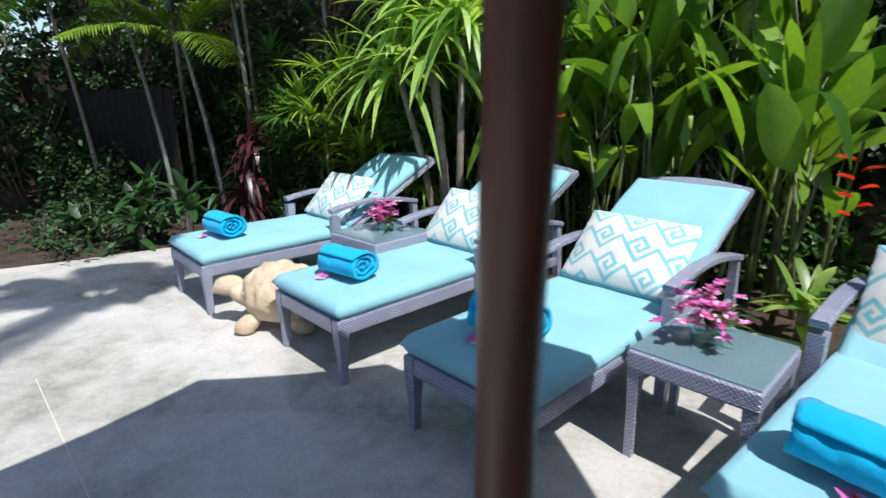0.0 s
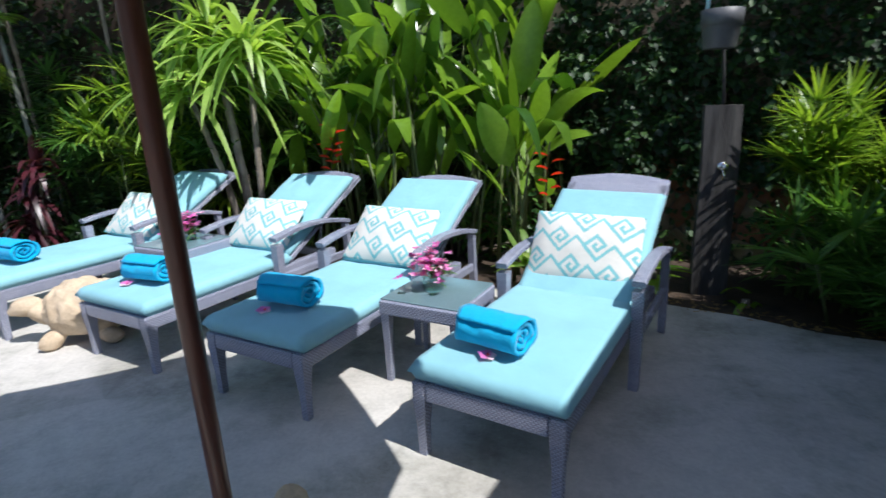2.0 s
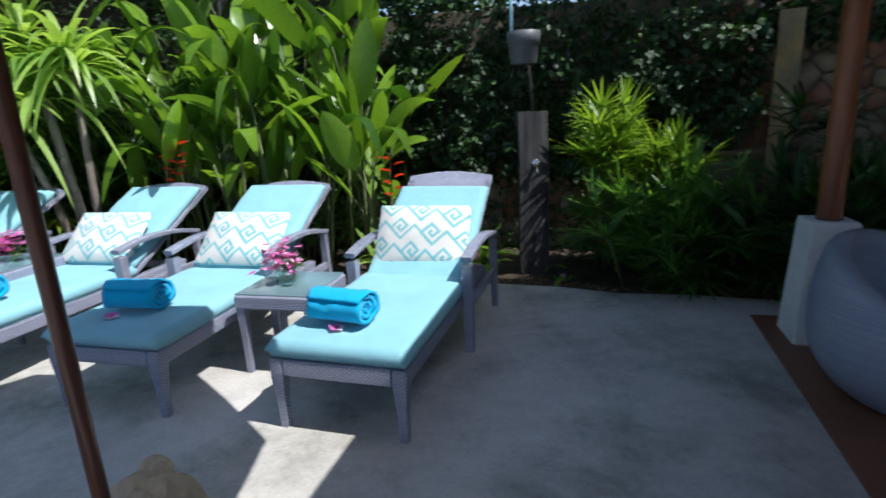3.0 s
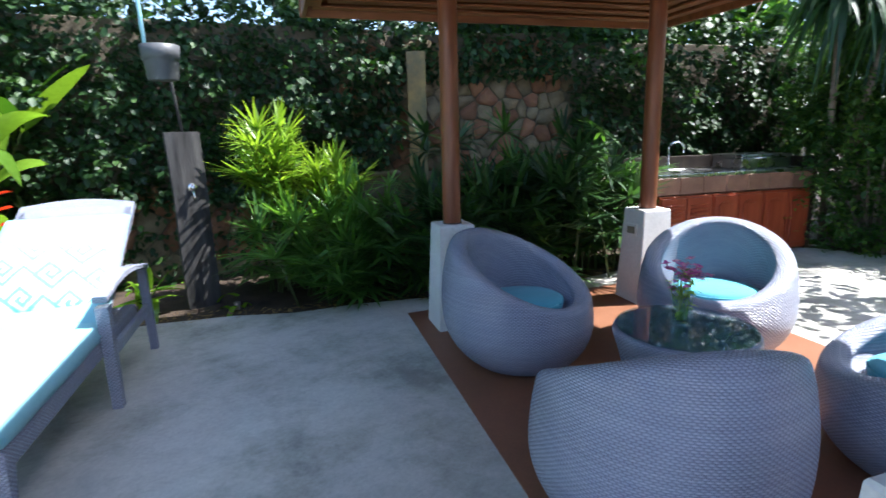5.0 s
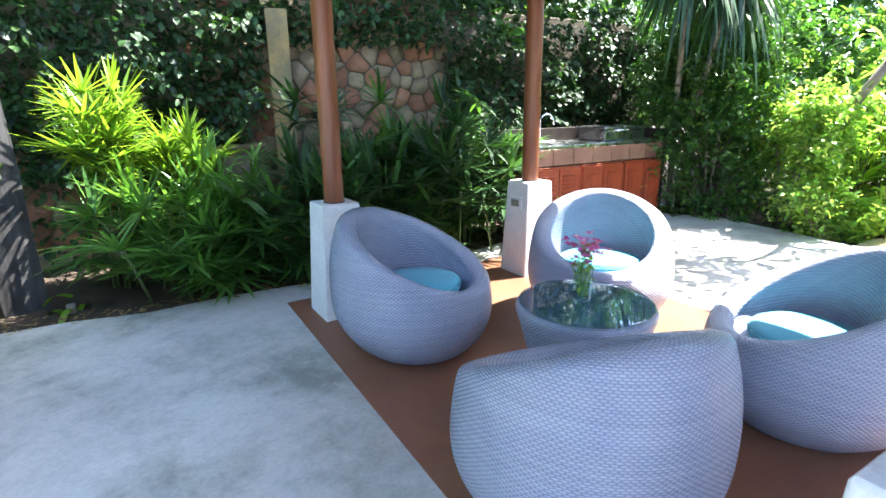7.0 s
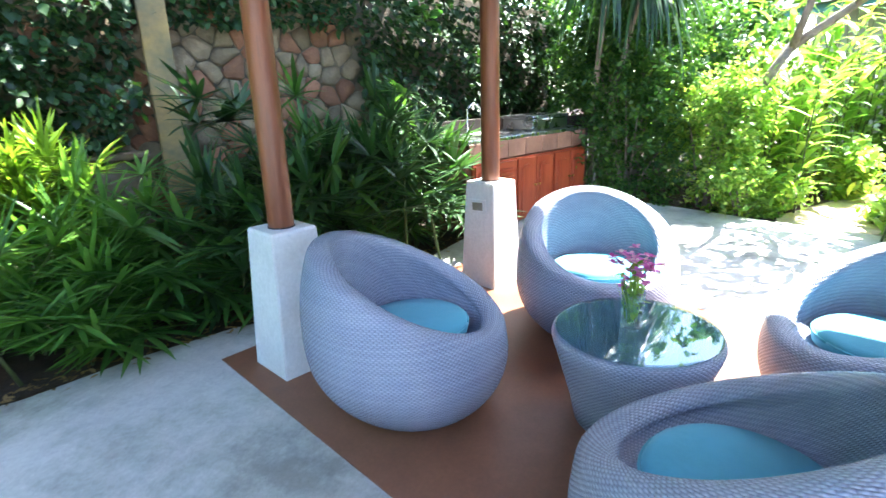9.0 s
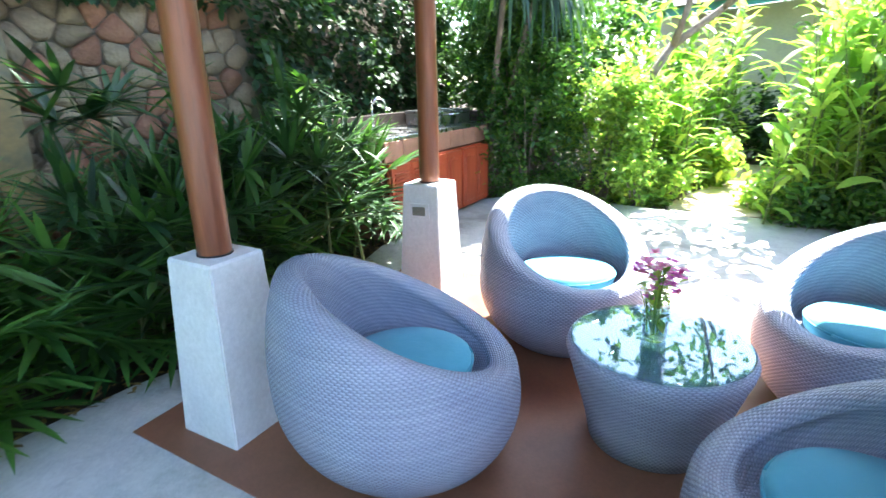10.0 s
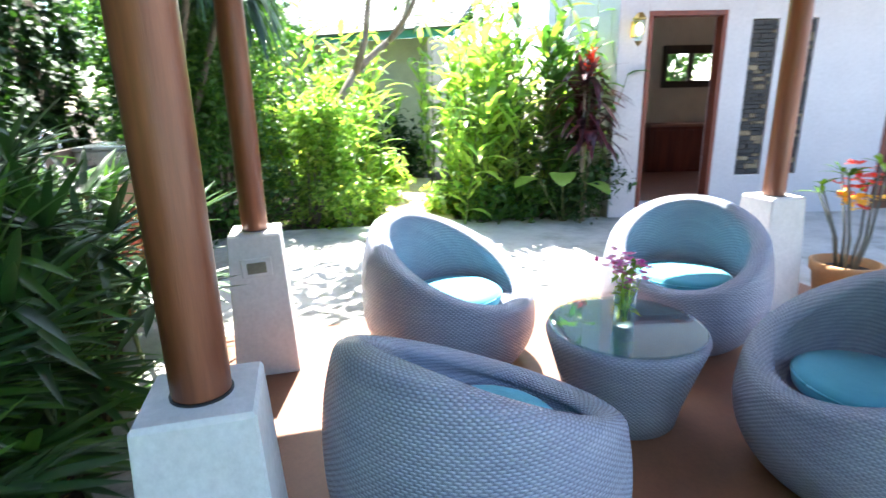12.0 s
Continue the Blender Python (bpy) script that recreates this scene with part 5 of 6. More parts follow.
def feather_palm(m, trunk_h, lean, fronds, label, seed, length=1.7, mat=None, trunk_r=0.045, bark=None):
    """A slender ringed trunk with arching feather fronds."""
    r = np.random.default_rng(seed)
    ob = thing("feather_palm", m, label, "palm", "feather palms")
    top = np.array((lean[0], lean[1], trunk_h))
    part("trunk", tube([tuple(top * (t, t, 1) * np.array((t ** 0.6 if t else 0, t ** 0.6 if t else 0, t))) for t in np.linspace(0, 1, 9)], list(np.linspace(trunk_r, trunk_r * 0.7, 9)), 10), bark or PALE_BARK, ob, "ringed trunk", smooth=True, uv=False)
    ribs = bmesh.new()
    B, D, L, G = [], [], [], []
    for k in range(fronds):
        az, el = 6.28 * k / fronds + r.normal(0, 0.3), r.uniform(0.3, 1.2)
        d = np.array((math.cos(az) * math.cos(el), math.sin(az) * math.cos(el), math.sin(el)))
        ln, g = length * r.uniform(0.8, 1.1), r.uniform(0.35, 0.65)
        pts = [top + d * ln * s - np.array((0, 0, 1)) * g * ln * s * s for s in np.linspace(0, 1, 12)]
        tube([tuple(p) for p in pts], list(np.linspace(0.014, 0.003, 12)), 5, ribs)
        side = np.cross(d, (0, 0, 1))
        side /= np.linalg.norm(side) + 1e-6
        for s in np.linspace(0.16, 0.99, 34):
            p = top + d * ln * s - np.array((0, 0, 1)) * g * ln * s * s
            tan = d - np.array((0, 0, 1)) * 2 * g * s
            tan = tan / np.linalg.norm(tan)
            for sg in (-1, 1):
                B.append(p)
                D.append(tan * 0.6 + side * sg * 0.8 + np.array((0, 0, 0.12)))
                L.append(0.42 * math.sin(math.pi * min(1, 0.12 + 0.86 * s)) ** 0.6 * length / 1.7 + 0.04)
                G.append(r.uniform(0.2, 0.45))
    part("ribs", ribs, CANE, ob, "green frond ribs", smooth=True, uv=False)
    leaves("fronds", [ribbons(np.array(B), np.array(D), L, 0.024, G, 4, "strap", 0.25)], mat or LEAF_FAN, ob)
    return ob


def bush(m, size, n_leaf, label, seed, mat, leaf=(0.045, 0.09), shape="oval", name="shrub", lumps=9, kind="", aspect=0.5, clumps=260):
    """A crown of many small leaves in uneven clumps, open between them, on a few limbs. size: half its width, depth and height."""
    r = np.random.default_rng(seed)
    ob = thing(name, m, label, "shrub" if "tree" not in name else "tree")
    sx, sy, sz = size
    limbs = bmesh.new()
    cen = []
    for k in range(lumps):
        c = np.array((r.uniform(-0.75, 0.75) * sx, r.uniform(-0.75, 0.75) * sy, sz + r.uniform(-0.7, 0.75) * sz))
        cen.append(c)
        tube([(c[0] * 0.15, c[1] * 0.15, -0.05), (c[0] * 0.5, c[1] * 0.5, c[2] * 0.55), tuple(c)], [0.02, 0.013, 0.005], 5, limbs)
    tagged(part("branchwork", limbs, BARK, ob, "brown limbs", smooth=True, uv=False), kind="stuff")
    cl = np.array(cen)[r.integers(0, lumps, clumps)] + r.normal(0, 1, (clumps, 3)) * np.array((sx, sy, sz)) * 0.30
    cl[:, 2] = np.clip(cl[:, 2], 0.03, None)
    k = r.integers(0, clumps, n_leaf)
    p = cl[k] + r.normal(0, 0.055, (n_leaf, 3))
    p[:, 2] = np.clip(p[:, 2], 0.01, None)
    ln = r.uniform(*leaf, n_leaf)
    ch = ribbons(p, unit(r.random(n_leaf) * 6.28, r.normal(0.1, 0.5, n_leaf)), ln, ln * aspect, r.uniform(0.1, 0.5, n_leaf), 3, shape, 0.2, r.normal(0, 0.6, n_leaf))
    leaves("crown", [ch], mat, ob)
    return ob


def ivy(name, a, c, z0, z1, n_leaf, label, seed, depth=0.22, mat=None, holes=()):
    """Climber on the face of a wall between a and c, in uneven cushions. holes: (s0, s1, z0, z1) left bare."""
    r = np.random.default_rng(seed)
    a, c = np.array(a, float), np.array(c, float)
    d = (c - a) / np.linalg.norm(c - a)
    out = np.array((d[1], -d[0]))                          # to the open side
    ln = np.linalg.norm(c - a)
    s, z = r.random(n_leaf) * ln, z0 + (z1 - z0) * r.random(n_leaf)
    keep = np.ones(n_leaf, bool)
    for s0, s1, h0, h1 in holes:
        wob = np.array([0.10 * noise.noise(Vector((q * 5, w * 5, seed))) for q, w in zip(s, z)])
        keep &= ~((s > s0 + wob) & (s < s1 + wob) & (z > h0 + wob) & (z < h1 + wob))
    s, z = s[keep], z[keep]
    puff = np.array([0.5 + 0.9 * noise.noise(Vector((q * 2.2, w * 2.2, seed))) + 0.5 * noise.noise(Vector((q * 6, w * 6, seed + 3))) for q, w in zip(s, z)])
    o = np.clip(puff, 0.03, None) * depth * r.uniform(0.4, 1.1, len(s)) + 0.02
    z = z + np.where(z > z1 - 0.25, 0.35 * np.clip(puff, 0, 1) * r.random(len(s)), 0)
    p = np.c_[a + d * s[:, None] + out * o[:, None], z]
    az = math.atan2(out[1], out[0]) + r.normal(0, 0.8, len(s))
    L = r.uniform(0.045, 0.095, len(s))
    ob = leaves(name, [ribbons(p, unit(az, r.normal(-0.35, 0.5, len(s))), L, L * 0.72, r.uniform(0.1, 0.4, len(s)), 3, "oval", 0.2, r.normal(0, 0.4, len(s)))], mat or LEAF_IVY)
    return tagged(ob, label, "ivy", "", "stuff")


# bank behind the loungers
k = 0
for x, y, h, nst, fl in ((0.75, 2.95, 2.3, 8, ((-0.17, -0.42, 1.38), (-0.24, -0.34, 1.2))), (1.25, 2.9, 2.5, 8, ()), (1.7, 2.85, 2.4, 8, ()), (2.15, 2.65, 2.5, 5, ()), (2.4, 2.45, 2.0, 4, ((0.12, -0.3, 1.12),)), (0.25, 3.05, 2.4, 8, ()), (1.0, 3.6, 2.9, 7, ()), (1.9, 3.4, 3.0, 7, ()), (2.2, 3.15, 2.9, 4, ()), (0.45, 3.6, 2.6, 6, ())):
    heliconia(pose(x, y, -0.05), nst, h, "tall bright green heliconia with broad paddle leaves" + (" and red flowers" if fl else ""), 100 + k, 0.2, fl)
    k += 1
strap_plant(pose(-0.35, 2.75, -0.05), [(-0.2, -0.05, 1.9), (0.12, -0.1, 2.1), (-0.35, 0.1, 2.3), (-0.55, -0.1, 1.8)], "arching strap-leaved screw pine behind the loungers", 11, 1.0, 85, None, 0.062, "dracaena", (0.2, 0.85))
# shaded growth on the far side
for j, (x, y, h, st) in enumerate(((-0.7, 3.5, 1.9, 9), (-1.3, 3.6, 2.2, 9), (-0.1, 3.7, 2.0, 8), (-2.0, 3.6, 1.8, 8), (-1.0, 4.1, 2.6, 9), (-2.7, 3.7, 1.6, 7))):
    fan_palm(pose(x, y, -0.05), st, h, "dark green fan palm clump in shade", 200 + j, LEAF_FAN_HALF_LIT if j < 3 else None, 0.42, 0.28, 12, thin=0.6)
for j, (x, y, h, ln) in enumerate(((-3.35, 2.75, 2.15, (-0.55, 0.15)), (-3.0, 3.0, 3.4, (-0.35, 0.1)), (-1.7, 3.9, 3.7, (0.1, 0.0)), (-4.35, 2.85, 2.5, (-0.3, -0.1)), (0.6, 4.2, 3.8, (0.2, 0.0)))):
    feather_palm(pose(x, y, -0.05), h, ln, 9, "slender feather palm with pale ringed trunk", 300 + j, 1.5 if j in (0, 3) else 1.9, LEAF_FAN_SUNLIT if j in (0, 3) else LEAF_FAN_HALF_LIT, 0.03)
feather_palm(pose(-0.6, -4.2, -0.05), 6.0, (1.5, 2.75), 11, "tall feather palm leaning over the patio", 310, 1.35, None, 0.09)
for j, (x, y, h, ln) in enumerate(((-4.6, 3.4, 3.0, (0.2, -0.2)), (-5.4, 2.6, 2.6, (0.1, -0.3)), (-3.8, 3.9, 3.8, (0.2, -0.4)), (-2.2, 3.4, 2.9, (0.2, -0.3)), (-5.8, 1.4, 2.6, (0.2, 0.1)), (-0.9, 3.3, 3.3, (0.1, -0.2)))):
    feather_palm(pose(x, y, -0.05), h, ln, 10, "dark feather palm in the crowded corner bed", 320 + j, 1.7, LEAF_FAN_HALF_LIT, 0.03, BARK)
strap_plant(pose(-2.75, 2.55, -0.05), [(0.0, 0.0, 0.75), (0.1, 0.05, 1.05), (-0.08, 0.02, 0.45)], "dark red-leaved cordyline under the palms", 12, 0.5, 34, LEAF_RED, 0.06, "cordyline", (0.3, 0.9))
for j, (x, y) in enumerate(((-3.75, 2.0), (-3.5, 1.75), (-4.2, 1.5), (-4.0, 2.3), (-3.1, 2.3), (-2.5, 2.75), (-3.0, 1.95))):
    strap_plant(pose(x, y, -0.05), [(0.0, 0.0, 0.25 + 0.25 * (j % 3 == 0))], "variegated green ground plant with broad leaves", 20 + j, 0.4, 22, LEAF_FAN, 0.09, "ground_plant", (0.1, 0.5))
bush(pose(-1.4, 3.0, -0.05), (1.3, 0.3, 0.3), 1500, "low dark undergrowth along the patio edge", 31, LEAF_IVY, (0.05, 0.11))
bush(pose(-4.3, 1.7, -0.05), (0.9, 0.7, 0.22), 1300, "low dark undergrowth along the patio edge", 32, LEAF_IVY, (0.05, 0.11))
# added shrub, keeps the skylit boards from showing pale
bush(pose(-5.7, 2.6, -0.05), (1.1, 0.3, 0.6), 3000, "dense dark shrub added to darken the board fence", 38, LEAF_IVY, (0.05, 0.11), lumps=12)
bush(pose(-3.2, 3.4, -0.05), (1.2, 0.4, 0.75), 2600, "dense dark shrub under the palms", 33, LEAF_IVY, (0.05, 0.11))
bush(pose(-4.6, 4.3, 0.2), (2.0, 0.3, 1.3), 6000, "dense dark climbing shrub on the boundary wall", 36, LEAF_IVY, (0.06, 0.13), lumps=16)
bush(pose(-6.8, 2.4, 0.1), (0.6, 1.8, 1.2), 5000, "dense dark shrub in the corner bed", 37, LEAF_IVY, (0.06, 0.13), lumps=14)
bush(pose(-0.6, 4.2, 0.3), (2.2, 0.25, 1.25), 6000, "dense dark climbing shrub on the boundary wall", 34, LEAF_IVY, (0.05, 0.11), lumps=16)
bush(pose(1.6, 3.1, -0.05), (1.5, 0.25, 0.35), 1800, "low green undergrowth behind the loungers", 35, LEAF_HEDGE, (0.06, 0.12))

# sunlight on these palms is put into the leaf colour
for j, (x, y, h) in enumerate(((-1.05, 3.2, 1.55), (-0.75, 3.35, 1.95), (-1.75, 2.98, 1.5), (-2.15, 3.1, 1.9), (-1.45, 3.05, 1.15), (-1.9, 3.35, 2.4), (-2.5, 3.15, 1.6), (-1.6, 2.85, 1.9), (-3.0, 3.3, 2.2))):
    fan_palm(pose(x, y, -0.05), 3, h, "fan palm catching the sun among the shaded planting", 215 + j, LEAF_FAN_SUNLIT if j in (0, 2, 4, 7) else LEAF_FAN_HALF_LIT, 0.42, 0.15, 13, thin=0.65, per=6, low=0.5)
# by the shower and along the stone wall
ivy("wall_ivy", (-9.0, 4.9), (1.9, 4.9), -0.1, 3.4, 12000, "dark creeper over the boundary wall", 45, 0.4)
# unseen tree, added up-sun so its crowns shade the walls
ct = bush(pose(6.5, 2.75, -0.05), (1.6, 0.7, 0.5), 10, "spreading leafy tree added out of view to shade the wall and bed", 46, LEAF_IVY, name="garden_tree", lumps=3)
cr = np.c_[RNG.normal(6.6, 0.85, 3200) - 6.5, RNG.normal(2.55, 0.34, 3200) - 2.75, RNG.normal(4.1, 0.3, 3200)]
leaves("high_crown", [ribbons(cr, unit(RNG.random(3200) * 6.28, RNG.normal(0, 0.5, 3200)), RNG.uniform(0.1, 0.2, 3200), 0.09, 0.3, 3, "oval")], LEAF_IVY, ct)
cr = np.c_[RNG.normal(2.1, 0.8, 1500), RNG.normal(-1.9, 0.4, 1500), RNG.normal(4.3, 0.3, 1500)]
leaves("outer_crown", [ribbons(cr, unit(RNG.random(1500) * 6.28, RNG.normal(0, 0.5, 1500)), RNG.uniform(0.1, 0.2, 1500), 0.09, 0.3, 3, "oval")], LEAF_IVY, ct)
part("limb", tube([(0.1, 0.2, 3.0), (0.9, -0.7, 3.8), (2.1, -1.9, 4.3)], [0.06, 0.045, 0.02], 8), BARK, ct, smooth=True, uv=False)
# further crown added out of view to keep sun off the palm bed
cr = np.c_[RNG.normal(1.6, 0.55, 2400), RNG.normal(-2.85, 0.45, 2400), RNG.normal(4.4, 0.25, 2400)]
leaves("near_crown", [ribbons(cr, unit(RNG.random(2400) * 6.28, RNG.normal(0, 0.5, 2400)), RNG.uniform(0.1, 0.2, 2400), 0.09, 0.3, 3, "oval")], LEAF_IVY, ct)
part("limb", tube([(0.5, -0.25, 3.4), (1.1, -1.5, 4.0), (1.6, -2.8, 4.4)], [0.05, 0.04, 0.02], 8), BARK, ct, smooth=True, uv=False)
part("trunk", tube([(0.1, 0.6, 0), (0.0, 0.5, 1.8), (0.1, 0.2, 3.0), (0.1, -0.1, 4.1)], [0.12, 0.1, 0.07, 0.03], 10), BARK, ct, "brown trunk", smooth=True, uv=False)
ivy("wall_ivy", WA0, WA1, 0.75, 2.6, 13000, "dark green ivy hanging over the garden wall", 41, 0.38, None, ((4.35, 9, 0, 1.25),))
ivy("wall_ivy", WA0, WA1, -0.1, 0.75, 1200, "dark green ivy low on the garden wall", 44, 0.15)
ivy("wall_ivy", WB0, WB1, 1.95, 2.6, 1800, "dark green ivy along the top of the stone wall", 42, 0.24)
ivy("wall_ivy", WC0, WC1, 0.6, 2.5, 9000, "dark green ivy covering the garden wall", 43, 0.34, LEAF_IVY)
fan_palm(pose(4.5, 1.95, -0.05), 6, 1.65, "sunlit bright green fan palm", 51, LEAF_FAN_SUNLIT, 0.34, 0.08, 15, per=8, low=0.72, thin=0.62, reach=0.55, sag=(0.0, 0.14))
fan_palm(pose(5.05, 1.85, -0.05), 5, 1.3, "bright green fan palm", 52, LEAF_FAN_SUNLIT, 0.32, 0.07, 15, per=7, low=0.72, thin=0.62, reach=0.55, sag=(0.0, 0.14))
# leaf colour lightened here as if sun reached it, darkened in the bed
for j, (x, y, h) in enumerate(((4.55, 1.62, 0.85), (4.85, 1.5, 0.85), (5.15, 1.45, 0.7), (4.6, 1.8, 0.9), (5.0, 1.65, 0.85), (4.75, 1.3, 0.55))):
    fan_palm(pose(x, y, -0.05), 5, h, "fan palm at the patio edge, its green lightened as if lit", 55 + j, LEAF_FAN_LIT, 0.37, 0.13, 14, per=5, low=0.15, thin=0.68, reach=0.9, sag=(0.02, 0.16))
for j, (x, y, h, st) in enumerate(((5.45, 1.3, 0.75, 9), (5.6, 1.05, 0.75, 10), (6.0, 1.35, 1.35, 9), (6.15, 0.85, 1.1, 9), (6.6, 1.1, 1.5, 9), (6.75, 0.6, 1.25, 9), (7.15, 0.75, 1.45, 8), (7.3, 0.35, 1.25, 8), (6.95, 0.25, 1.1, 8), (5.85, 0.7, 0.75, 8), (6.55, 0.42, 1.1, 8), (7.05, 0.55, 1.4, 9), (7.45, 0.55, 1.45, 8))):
    fan_palm(pose(x, y, -0.05), st - 3, h, "glossy fan palm in dark, shaded green in the bed by the stone wall", 60 + j, LEAF_FAN if j % 3 else LEAF_FAN_HALF_LIT, 0.42, 0.18, 13, per=5, low=0.12, thin=0.78, reach=0.95, sag=(0.03, 0.2))
strap_plant(pose(3.98, 1.72, -0.05), [(0.0, 0.0, 0.06)], "single long green leaf blades at the patio edge", 83, 0.42, 5, LEAF_PADDLE, 0.05, "ground_plant", (0.4, 0.8))
strap_plant(pose(3.35, 1.95, -0.05), [(0.0, 0.0, 0.2)], "young green shoots behind a lounger", 81, 0.35, 20, LEAF_PADDLE, 0.07, "ground_plant", (0.1, 0.6))
strap_plant(pose(2.35, 1.95, -0.05), [(0.0, 0.0, 0.25)], "young green shoots behind a lounger", 82, 0.4, 20, LEAF_GINGER, 0.07, "ground_plant", (0.1, 0.6))

# east side: hedge, tree, ginger bank
bush(pose(9.9, -1.3, -0.05), (0.62, 0.8, 1.35), 26000, "tall dense green hedge beside the counter", 91, LEAF_HEDGE, (0.045, 0.085), lumps=26, clumps=900)
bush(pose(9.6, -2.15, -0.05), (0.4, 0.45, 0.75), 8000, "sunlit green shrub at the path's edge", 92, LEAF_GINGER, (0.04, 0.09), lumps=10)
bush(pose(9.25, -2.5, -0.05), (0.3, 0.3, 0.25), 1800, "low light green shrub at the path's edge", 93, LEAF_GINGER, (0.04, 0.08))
bush(pose(11.2, -1.6, -0.05), (1.0, 1.2, 1.7), 12000, "tall green garden shrub beyond the hedge", 94, LEAF_HEDGE, (0.06, 0.12), lumps=14)
tree = thing("frangipani_tree", pose(9.78, -2.5, -0.05), "forked pale-barked tree above the hedge", "tree")
bm = tube([(0.1, 0.2, 0), (0.0, 0.12, 0.8), (-0.2, -0.12, 1.4), (-0.3, -0.3, 1.74)], [0.058, 0.052, 0.046, 0.042], 10)
tube([(-0.3, -0.3, 1.72), (-0.22, -0.66, 1.98), (-0.25, -0.98, 2.22), (-0.1, -1.25, 2.75)], [0.045, 0.04, 0.035, 0.02], 8, bm)
tube([(-0.3, -0.3, 1.72), (-0.45, -0.36, 2.05), (-0.45, -0.42, 2.4), (-0.7, -0.4, 3.0)], [0.045, 0.035, 0.03, 0.02], 8, bm)
tube([(-0.23, -0.78, 2.06), (-0.5, -0.92, 2.36), (-0.9, -0.95, 2.85)], [0.03, 0.026, 0.018], 8, bm)
part("trunk", bm, BARK, tree, "forked pale trunk", smooth=True, uv=False)
n_l = 420
tipc = np.array([(-0.1, -1.2, 2.9), (-0.7, 0.2, 3.2), (-0.9, -0.9, 3.0), (-0.5, -0.4, 3.4), (-1.0, -0.3, 3.2), (-0.6, -1.4, 3.3)])
leaves("crown", [ribbons(tipc[RNG.integers(0, 6, n_l)] + RNG.normal(0, 0.28, (n_l, 3)), unit(RNG.random(n_l) * 6.28, RNG.normal(0.2, 0.4, n_l)), RNG.uniform(0.12, 0.26, n_l), 0.07, 0.3, 4, "oval", 0.15)], LEAF_HEDGE, tree)
strap_plant(pose(10.4, -0.75, -0.05), [(-1.2, -0.65, 2.5), (-1.5, -0.3, 2.65)], "dark drooping strap-leaved palm head over the hedge", 13, 0.85, 230, LEAF_FAN, 0.042, "palm_head", (0.5, 1.2))
for j, (x, y, h, nst) in enumerate(((8.62, -3.92, 1.3, 8), (9.05, -4.3, 1.9, 9), (8.4, -4.3, 2.1, 11), (9.65, -4.75, 2.4, 11), (8.1, -4.65, 2.5, 12), (8.85, -4.7, 2.7, 11), (9.95, -2.85, 1.5, 9), (10.6, -2.95, 2.0, 9), (11.2, -3.3, 2.3, 9), (11.3, -2.7, 2.5, 8), (11.8, -3.9, 2.3, 8), (12.1, -4.35, 2.4, 8), (11.5, -5.5, 2.4, 8), (10.4, -5.35, 2.6, 8), (8.3, -5.1, 2.3, 7))):
    r = np.random.default_rng(400 + j)
    ob = thing("ginger_clump", pose(x, y, -0.05), "sunlit yellow-green ginger clump with leafy canes", "plant", "ginger bank")
    cb_ = bmesh.new()
    B, D, L, W = [], [], [], []
    for q in range(nst * 2):
        bx, by = r.normal(0, 0.2, 2)
        hh, lx, ly = h * r.uniform(0.55, 1.05), r.normal(0, 0.22), r.normal(0, 0.22)
        tube([(bx, by, 0), (bx + lx * 0.4, by + ly * 0.4, hh * 0.6), (bx + lx, by + ly, hh)], [0.01, 0.008, 0.004], 5, cb_)
        az0 = r.random() * 6.28
        for i in range(12):
            t = 0.15 + 0.85 * i / 11
            az = az0 + math.pi * (i % 2) + r.normal(0, 0.25)
            B.append((bx + lx * t ** 1.5, by + ly * t ** 1.5, hh * t))
            e = r.uniform(0.35, 1.1)
            D.append((math.cos(az) * math.cos(e), math.sin(az) * math.cos(e), math.sin(e)))
            L.append(r.uniform(0.32, 0.62))
            W.append(r.uniform(0.075, 0.14))
    tagged(part("cane_stand", cb_, CANE, ob, "green canes", smooth=True, uv=False), kind="stuff")
    # ginger colour lightened for sun glow; clumps nearest the house take darker hedge leaf
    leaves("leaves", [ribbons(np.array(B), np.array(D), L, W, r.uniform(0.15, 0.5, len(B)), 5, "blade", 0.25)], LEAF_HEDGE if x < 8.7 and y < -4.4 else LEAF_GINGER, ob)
strap_plant(pose(7.62, -4.55, -0.05), [(-0.05, 0.1, 1.55), (0.1, -0.05, 1.25), (-0.1, 0.0, 1.0)], "dark purple-red cordyline against the white wall", 14, 0.58, 52, LEAF_RED, 0.06, "cordyline", (0.2, 0.7))
ob = thing("torch_ginger_flower", pose(7.5, -4.45, -0.05), "red flower spike among the cordyline", "flower")
part("stalk", tube([(0.05, 0, 0), (0, 0, 1.6)], [0.01, 0.006]), CANE, ob, smooth=True)
leaves("spike", [ribbons(np.c_[RNG.normal(0, 0.015, (26, 2)), RNG.uniform(1.55, 1.85, 26)], unit(RNG.random(26) * 6.28, RNG.uniform(0.4, 1.2, 26)), 0.1, 0.035, 0.1, 4, "oval", 0.4)], PETAL_RED, ob)
ear = thing("elephant_ear", pose(7.75, -4.4, -0.05), "pale green elephant-ear plant with broad leaves", "plant")
ba = np.array([(-0.1, 0.15, 0.62), (0.1, 0.3, 0.55), (-0.25, -0.1, 0.5), (0.05, -0.2, 0.75)])
part("stalks", tube([(0, 0, 0), tuple(ba[0])], 0.01, 6, tube([(0, 0, 0), tuple(ba[1])], 0.01, 6, tube([(0, 0, 0), tuple(ba[2])], 0.01, 6, tube([(0, 0, 0), tuple(ba[3])], 0.01, 6)))), CANE, ear, smooth=True, uv=False)
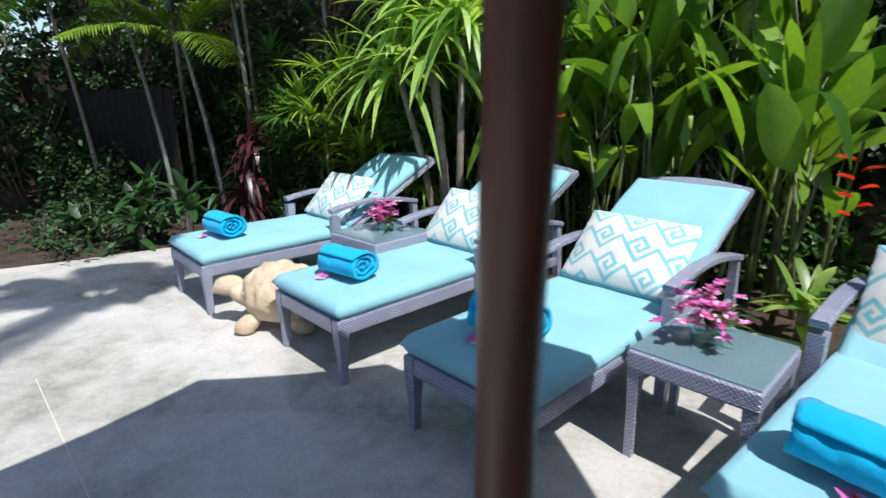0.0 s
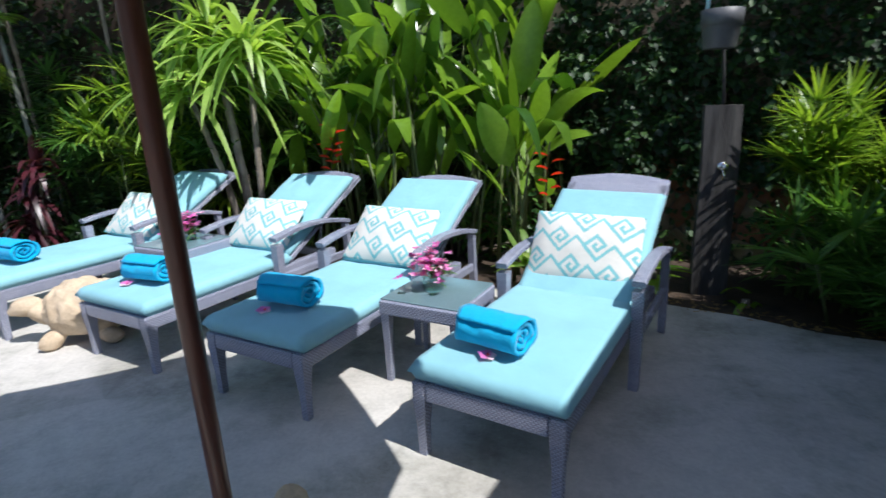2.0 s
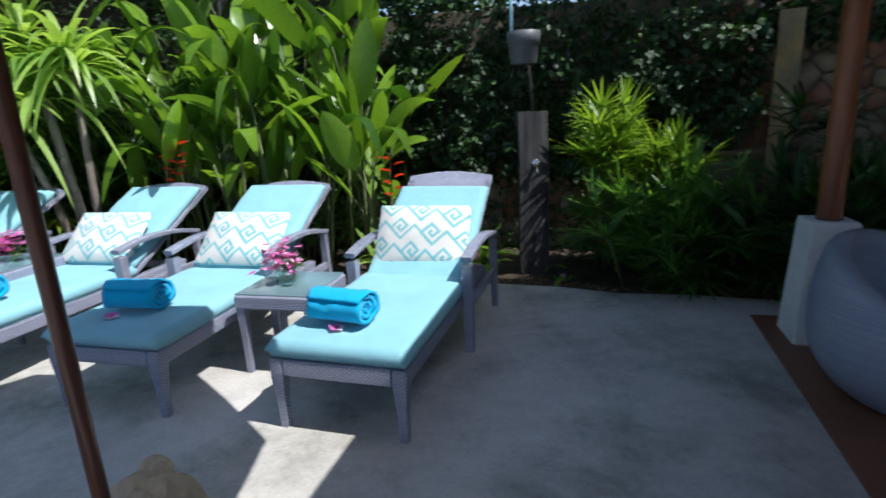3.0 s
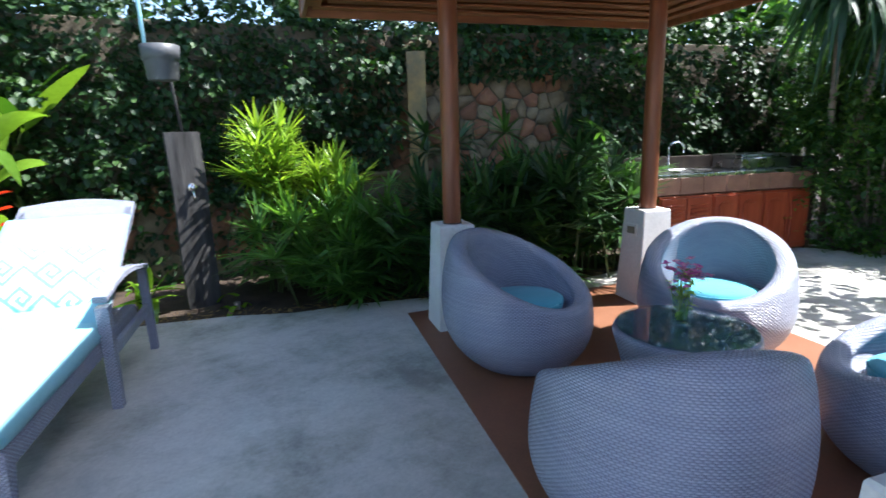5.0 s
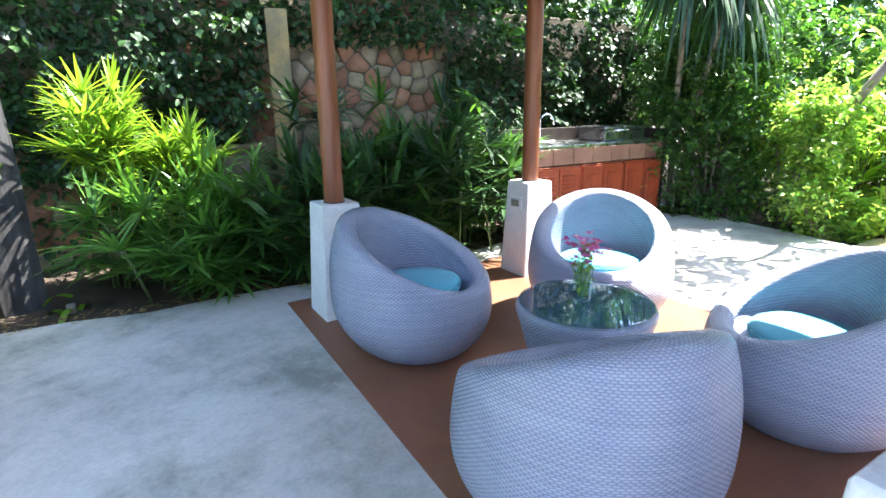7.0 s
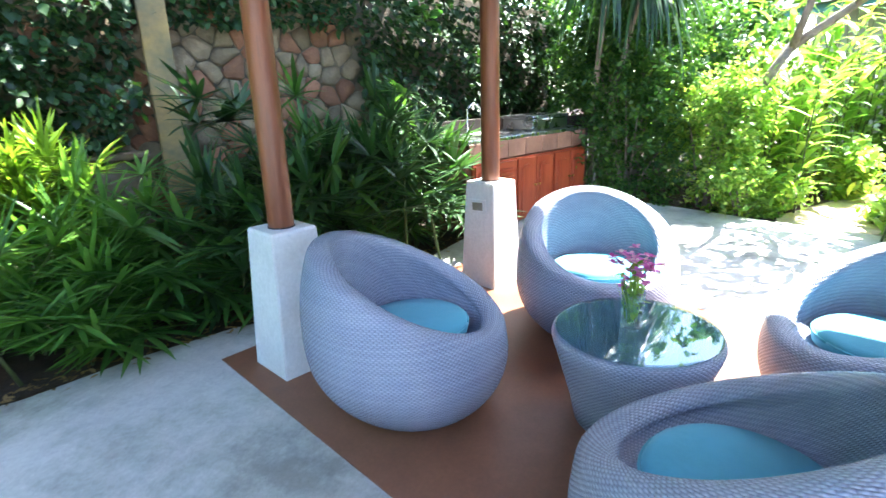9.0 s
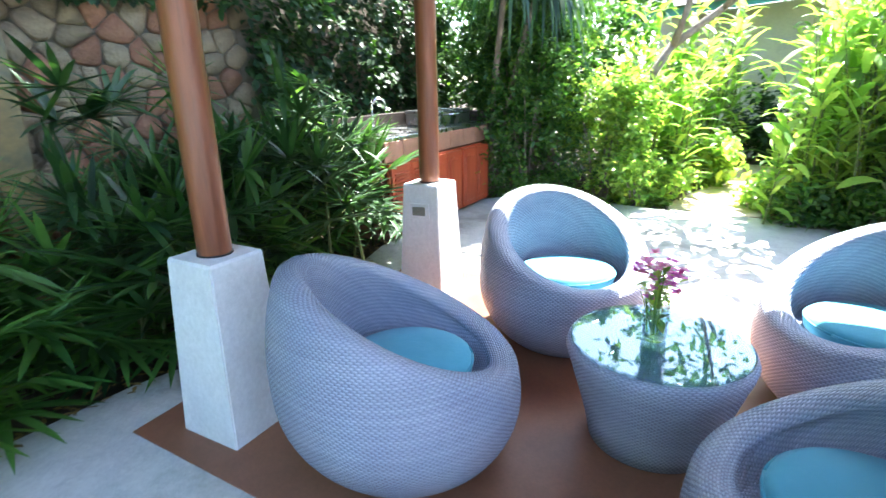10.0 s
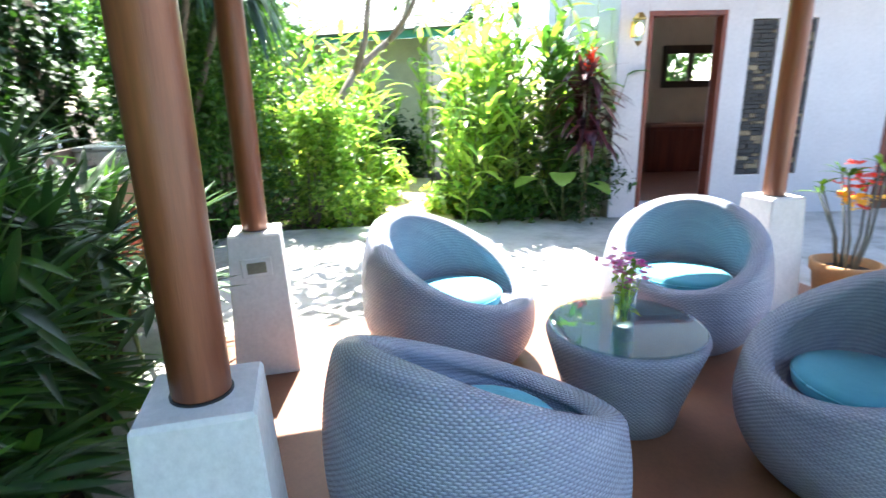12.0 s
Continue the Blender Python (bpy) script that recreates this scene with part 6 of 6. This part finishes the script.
leaves("leaves", [ribbons(ba, [(-0.6, 0.7, 0.1), (0.2, 0.9, 0.2), (-0.9, 0.0, 0.1), (-0.5, -0.5, 0.4)], [0.34, 0.36, 0.32, 0.34], [0.27, 0.28, 0.25, 0.26], [0.4, 0.4, 0.4, 0.3], 8, "paddle", 0.12)], LEAF_GINGER, ear)
bush(pose(7.75, -4.65, -0.05), (0.35, 0.3, 0.35), 1600, "low green shrub at the foot of the house", 95, LEAF_IVY, (0.05, 0.1))
bush(pose(8.5, -3.95, -0.05), (0.3, 0.35, 0.2), 1500, "low green border plants along the patio", 96, LEAF_HEDGE, (0.05, 0.1))
bush(pose(8.2, -4.3, -0.05), (0.35, 0.4, 0.22), 1600, "low green border plants along the patio", 97, LEAF_HEDGE, (0.05, 0.1))
bush(pose(12.35, -5.0, -0.05), (0.5, 0.5, 0.55), 2600, "dark shrub at the end of the garden path", 98, LEAF_IVY, (0.07, 0.14))
bush(pose(9.2, -3.85, -0.05), (0.3, 0.22, 0.16), 1300, "low green border plants at the path's mouth", 99, LEAF_GINGER, (0.05, 0.11))
bush(pose(9.5, -2.85, -0.05), (0.3, 0.25, 0.2), 1500, "low green border plants at the path's mouth", 90, LEAF_GINGER, (0.05, 0.11))
bush(pose(10.6, -3.75, -0.05), (0.35, 0.25, 0.28), 1500, "low leafy plant leaning over the path", 89, LEAF_GINGER, (0.07, 0.15))
# tall growth beyond, closing the view
for j, (x, y, s) in enumerate(((18.5, -2.0, 2.6), (12.5, 1.2, 2.4), (12.9, -2.1, 1.9), (17.0, -9.5, 2.8), (20.0, -6.0, 3.2), (9.5, 2.9, 2.4), (6.5, 5.0, 2.4), (3.6, 5.8, 2.4), (-3.5, 6.6, 2.8), (0.0, 6.8, 2.8), (-8.8, 3.0, 2.6), (-7.4, 6.8, 3.6), (-11.0, 5.0, 3.6), (-11.5, 1.0, 3.2), (1.6, 5.8, 3.0), (-9.5, 7.5, 4.2), (10.6, -10.2, 1.9), (8.9, 2.35, 2.1), (10.6, 1.5, 2.2))):
    bush(pose(x, y, 0.3), (s * 0.8, s * 0.7, s * 0.95), 10000 if x > 8 and y > 0 else 5500, "tall leafy garden tree beyond the wall", 500 + j, LEAF_HEDGE if x > 8 else LEAF_IVY, (0.12, 0.24), name="garden_tree", lumps=14)
sheet("path", [(8.7, -2.75), (8.72, -3.6), (9.3, -3.95), (10.3, -4.55), (11.7, -5.4), (12.2, -4.9), (10.3, -3.6), (9.3, -2.85)], -0.06, -0.02, SANDSTONE, "sandy garden path between the plants", "path")


# ---- stones of the garden walls ----
def clip(poly, p, d):
    """The part of a polygon on the far side of the line through p across d."""
    out = []
    for i in range(len(poly)):
        a, c = poly[i], poly[(i + 1) % len(poly)]
        sa, sc = (a[0] - p[0]) * d[0] + (a[1] - p[1]) * d[1], (c[0] - p[0]) * d[0] + (c[1] - p[1]) * d[1]
        if sa <= 0:
            out.append(a)
        if sa * sc < 0:
            t = sa / (sa - sc)
            out.append((a[0] + t * (c[0] - a[0]), a[1] + t * (c[1] - a[1])))
    return out


def face_stones(owner, s0, s1, z0, z1, size, seed, joint=0.0025):
    """Fitted rubble stones on the open face (y = 0, looking to -y) of a wall that runs along x."""
    r = random.Random(seed)
    ni, nj = int((s1 - s0) / size) + 1, int((z1 - z0) / (size * 0.85)) + 1
    seeds = {(i, j): (s0 + (i + 0.5 * (j % 2) + r.uniform(-0.46, 0.46)) * size, z0 + (j + r.uniform(-0.46, 0.46)) * size * 0.85) for i in range(-1, ni + 2) for j in range(-1, nj + 2)}
    seeds = {k: v for k, v in seeds.items() if r.random() > 0.16}
    for i in range(ni):
        for j in range(nj):
            if (i, j) not in seeds:
                continue
            c = seeds[i, j]
            poly = [(c[0] - size, c[1] - size), (c[0] + size, c[1] - size), (c[0] + size, c[1] + size), (c[0] - size, c[1] + size)]
            for di in (-2, -1, 0, 1, 2):
                for dj in (-2, -1, 0, 1, 2):
                    q = seeds.get((i + di, j + dj))
                    if q and (di or dj):
                        d = (q[0] - c[0], q[1] - c[1])
                        k = math.hypot(*d)
                        d = (d[0] / k, d[1] / k)
                        poly = clip(poly, (c[0] + d[0] * (k / 2 - joint), c[1] + d[1] * (k / 2 - joint)), d)
            if len(poly) < 3:
                continue
            poly = [q for a, e in zip(poly, poly[1:] + poly[:1]) for q in ((a[0] * 0.82 + e[0] * 0.18, a[1] * 0.82 + e[1] * 0.18), (a[0] * 0.18 + e[0] * 0.82, a[1] * 0.18 + e[1] * 0.82))]
            bm = bmesh.new()
            deep = r.uniform(0.02, 0.05)
            rows = []
            for sc, y in ((1.0, 0.02), (0.97, -deep * 0.6), (0.84, -deep)):
                rows.append([bm.verts.new(((x - c[0]) * sc * r.uniform(0.96, 1.01), y * r.uniform(0.65, 1.2), (z - c[1]) * sc)) for x, z in poly])
            for a, e in zip(rows, rows[1:]):
                for k in range(len(poly)):
                    bm.faces.new((a[k], a[(k + 1) % len(poly)], e[(k + 1) % len(poly)], e[k]))
            bm.faces.new(rows[-1])
            bmesh.ops.recalc_face_normals(bm, faces=bm.faces)
            part("stone", bm, STONE_RED if r.random() < 0.36 else STONE, owner, m=pose(c[0], 0, c[1]), smooth=True, uv=False)


face_stones(wall_b, 0.05, (Vector(WB1) - Vector(WB0)).length, 0.05, 2.4, 0.165, 1)
face_stones(wall_a, 0.0, 3.9, 0.05, 0.95, 0.23, 2)
face_stones(wall_a, 3.9, (Vector(WA1) - Vector(WA0)).length, 0.05, 2.4, 0.2, 3)
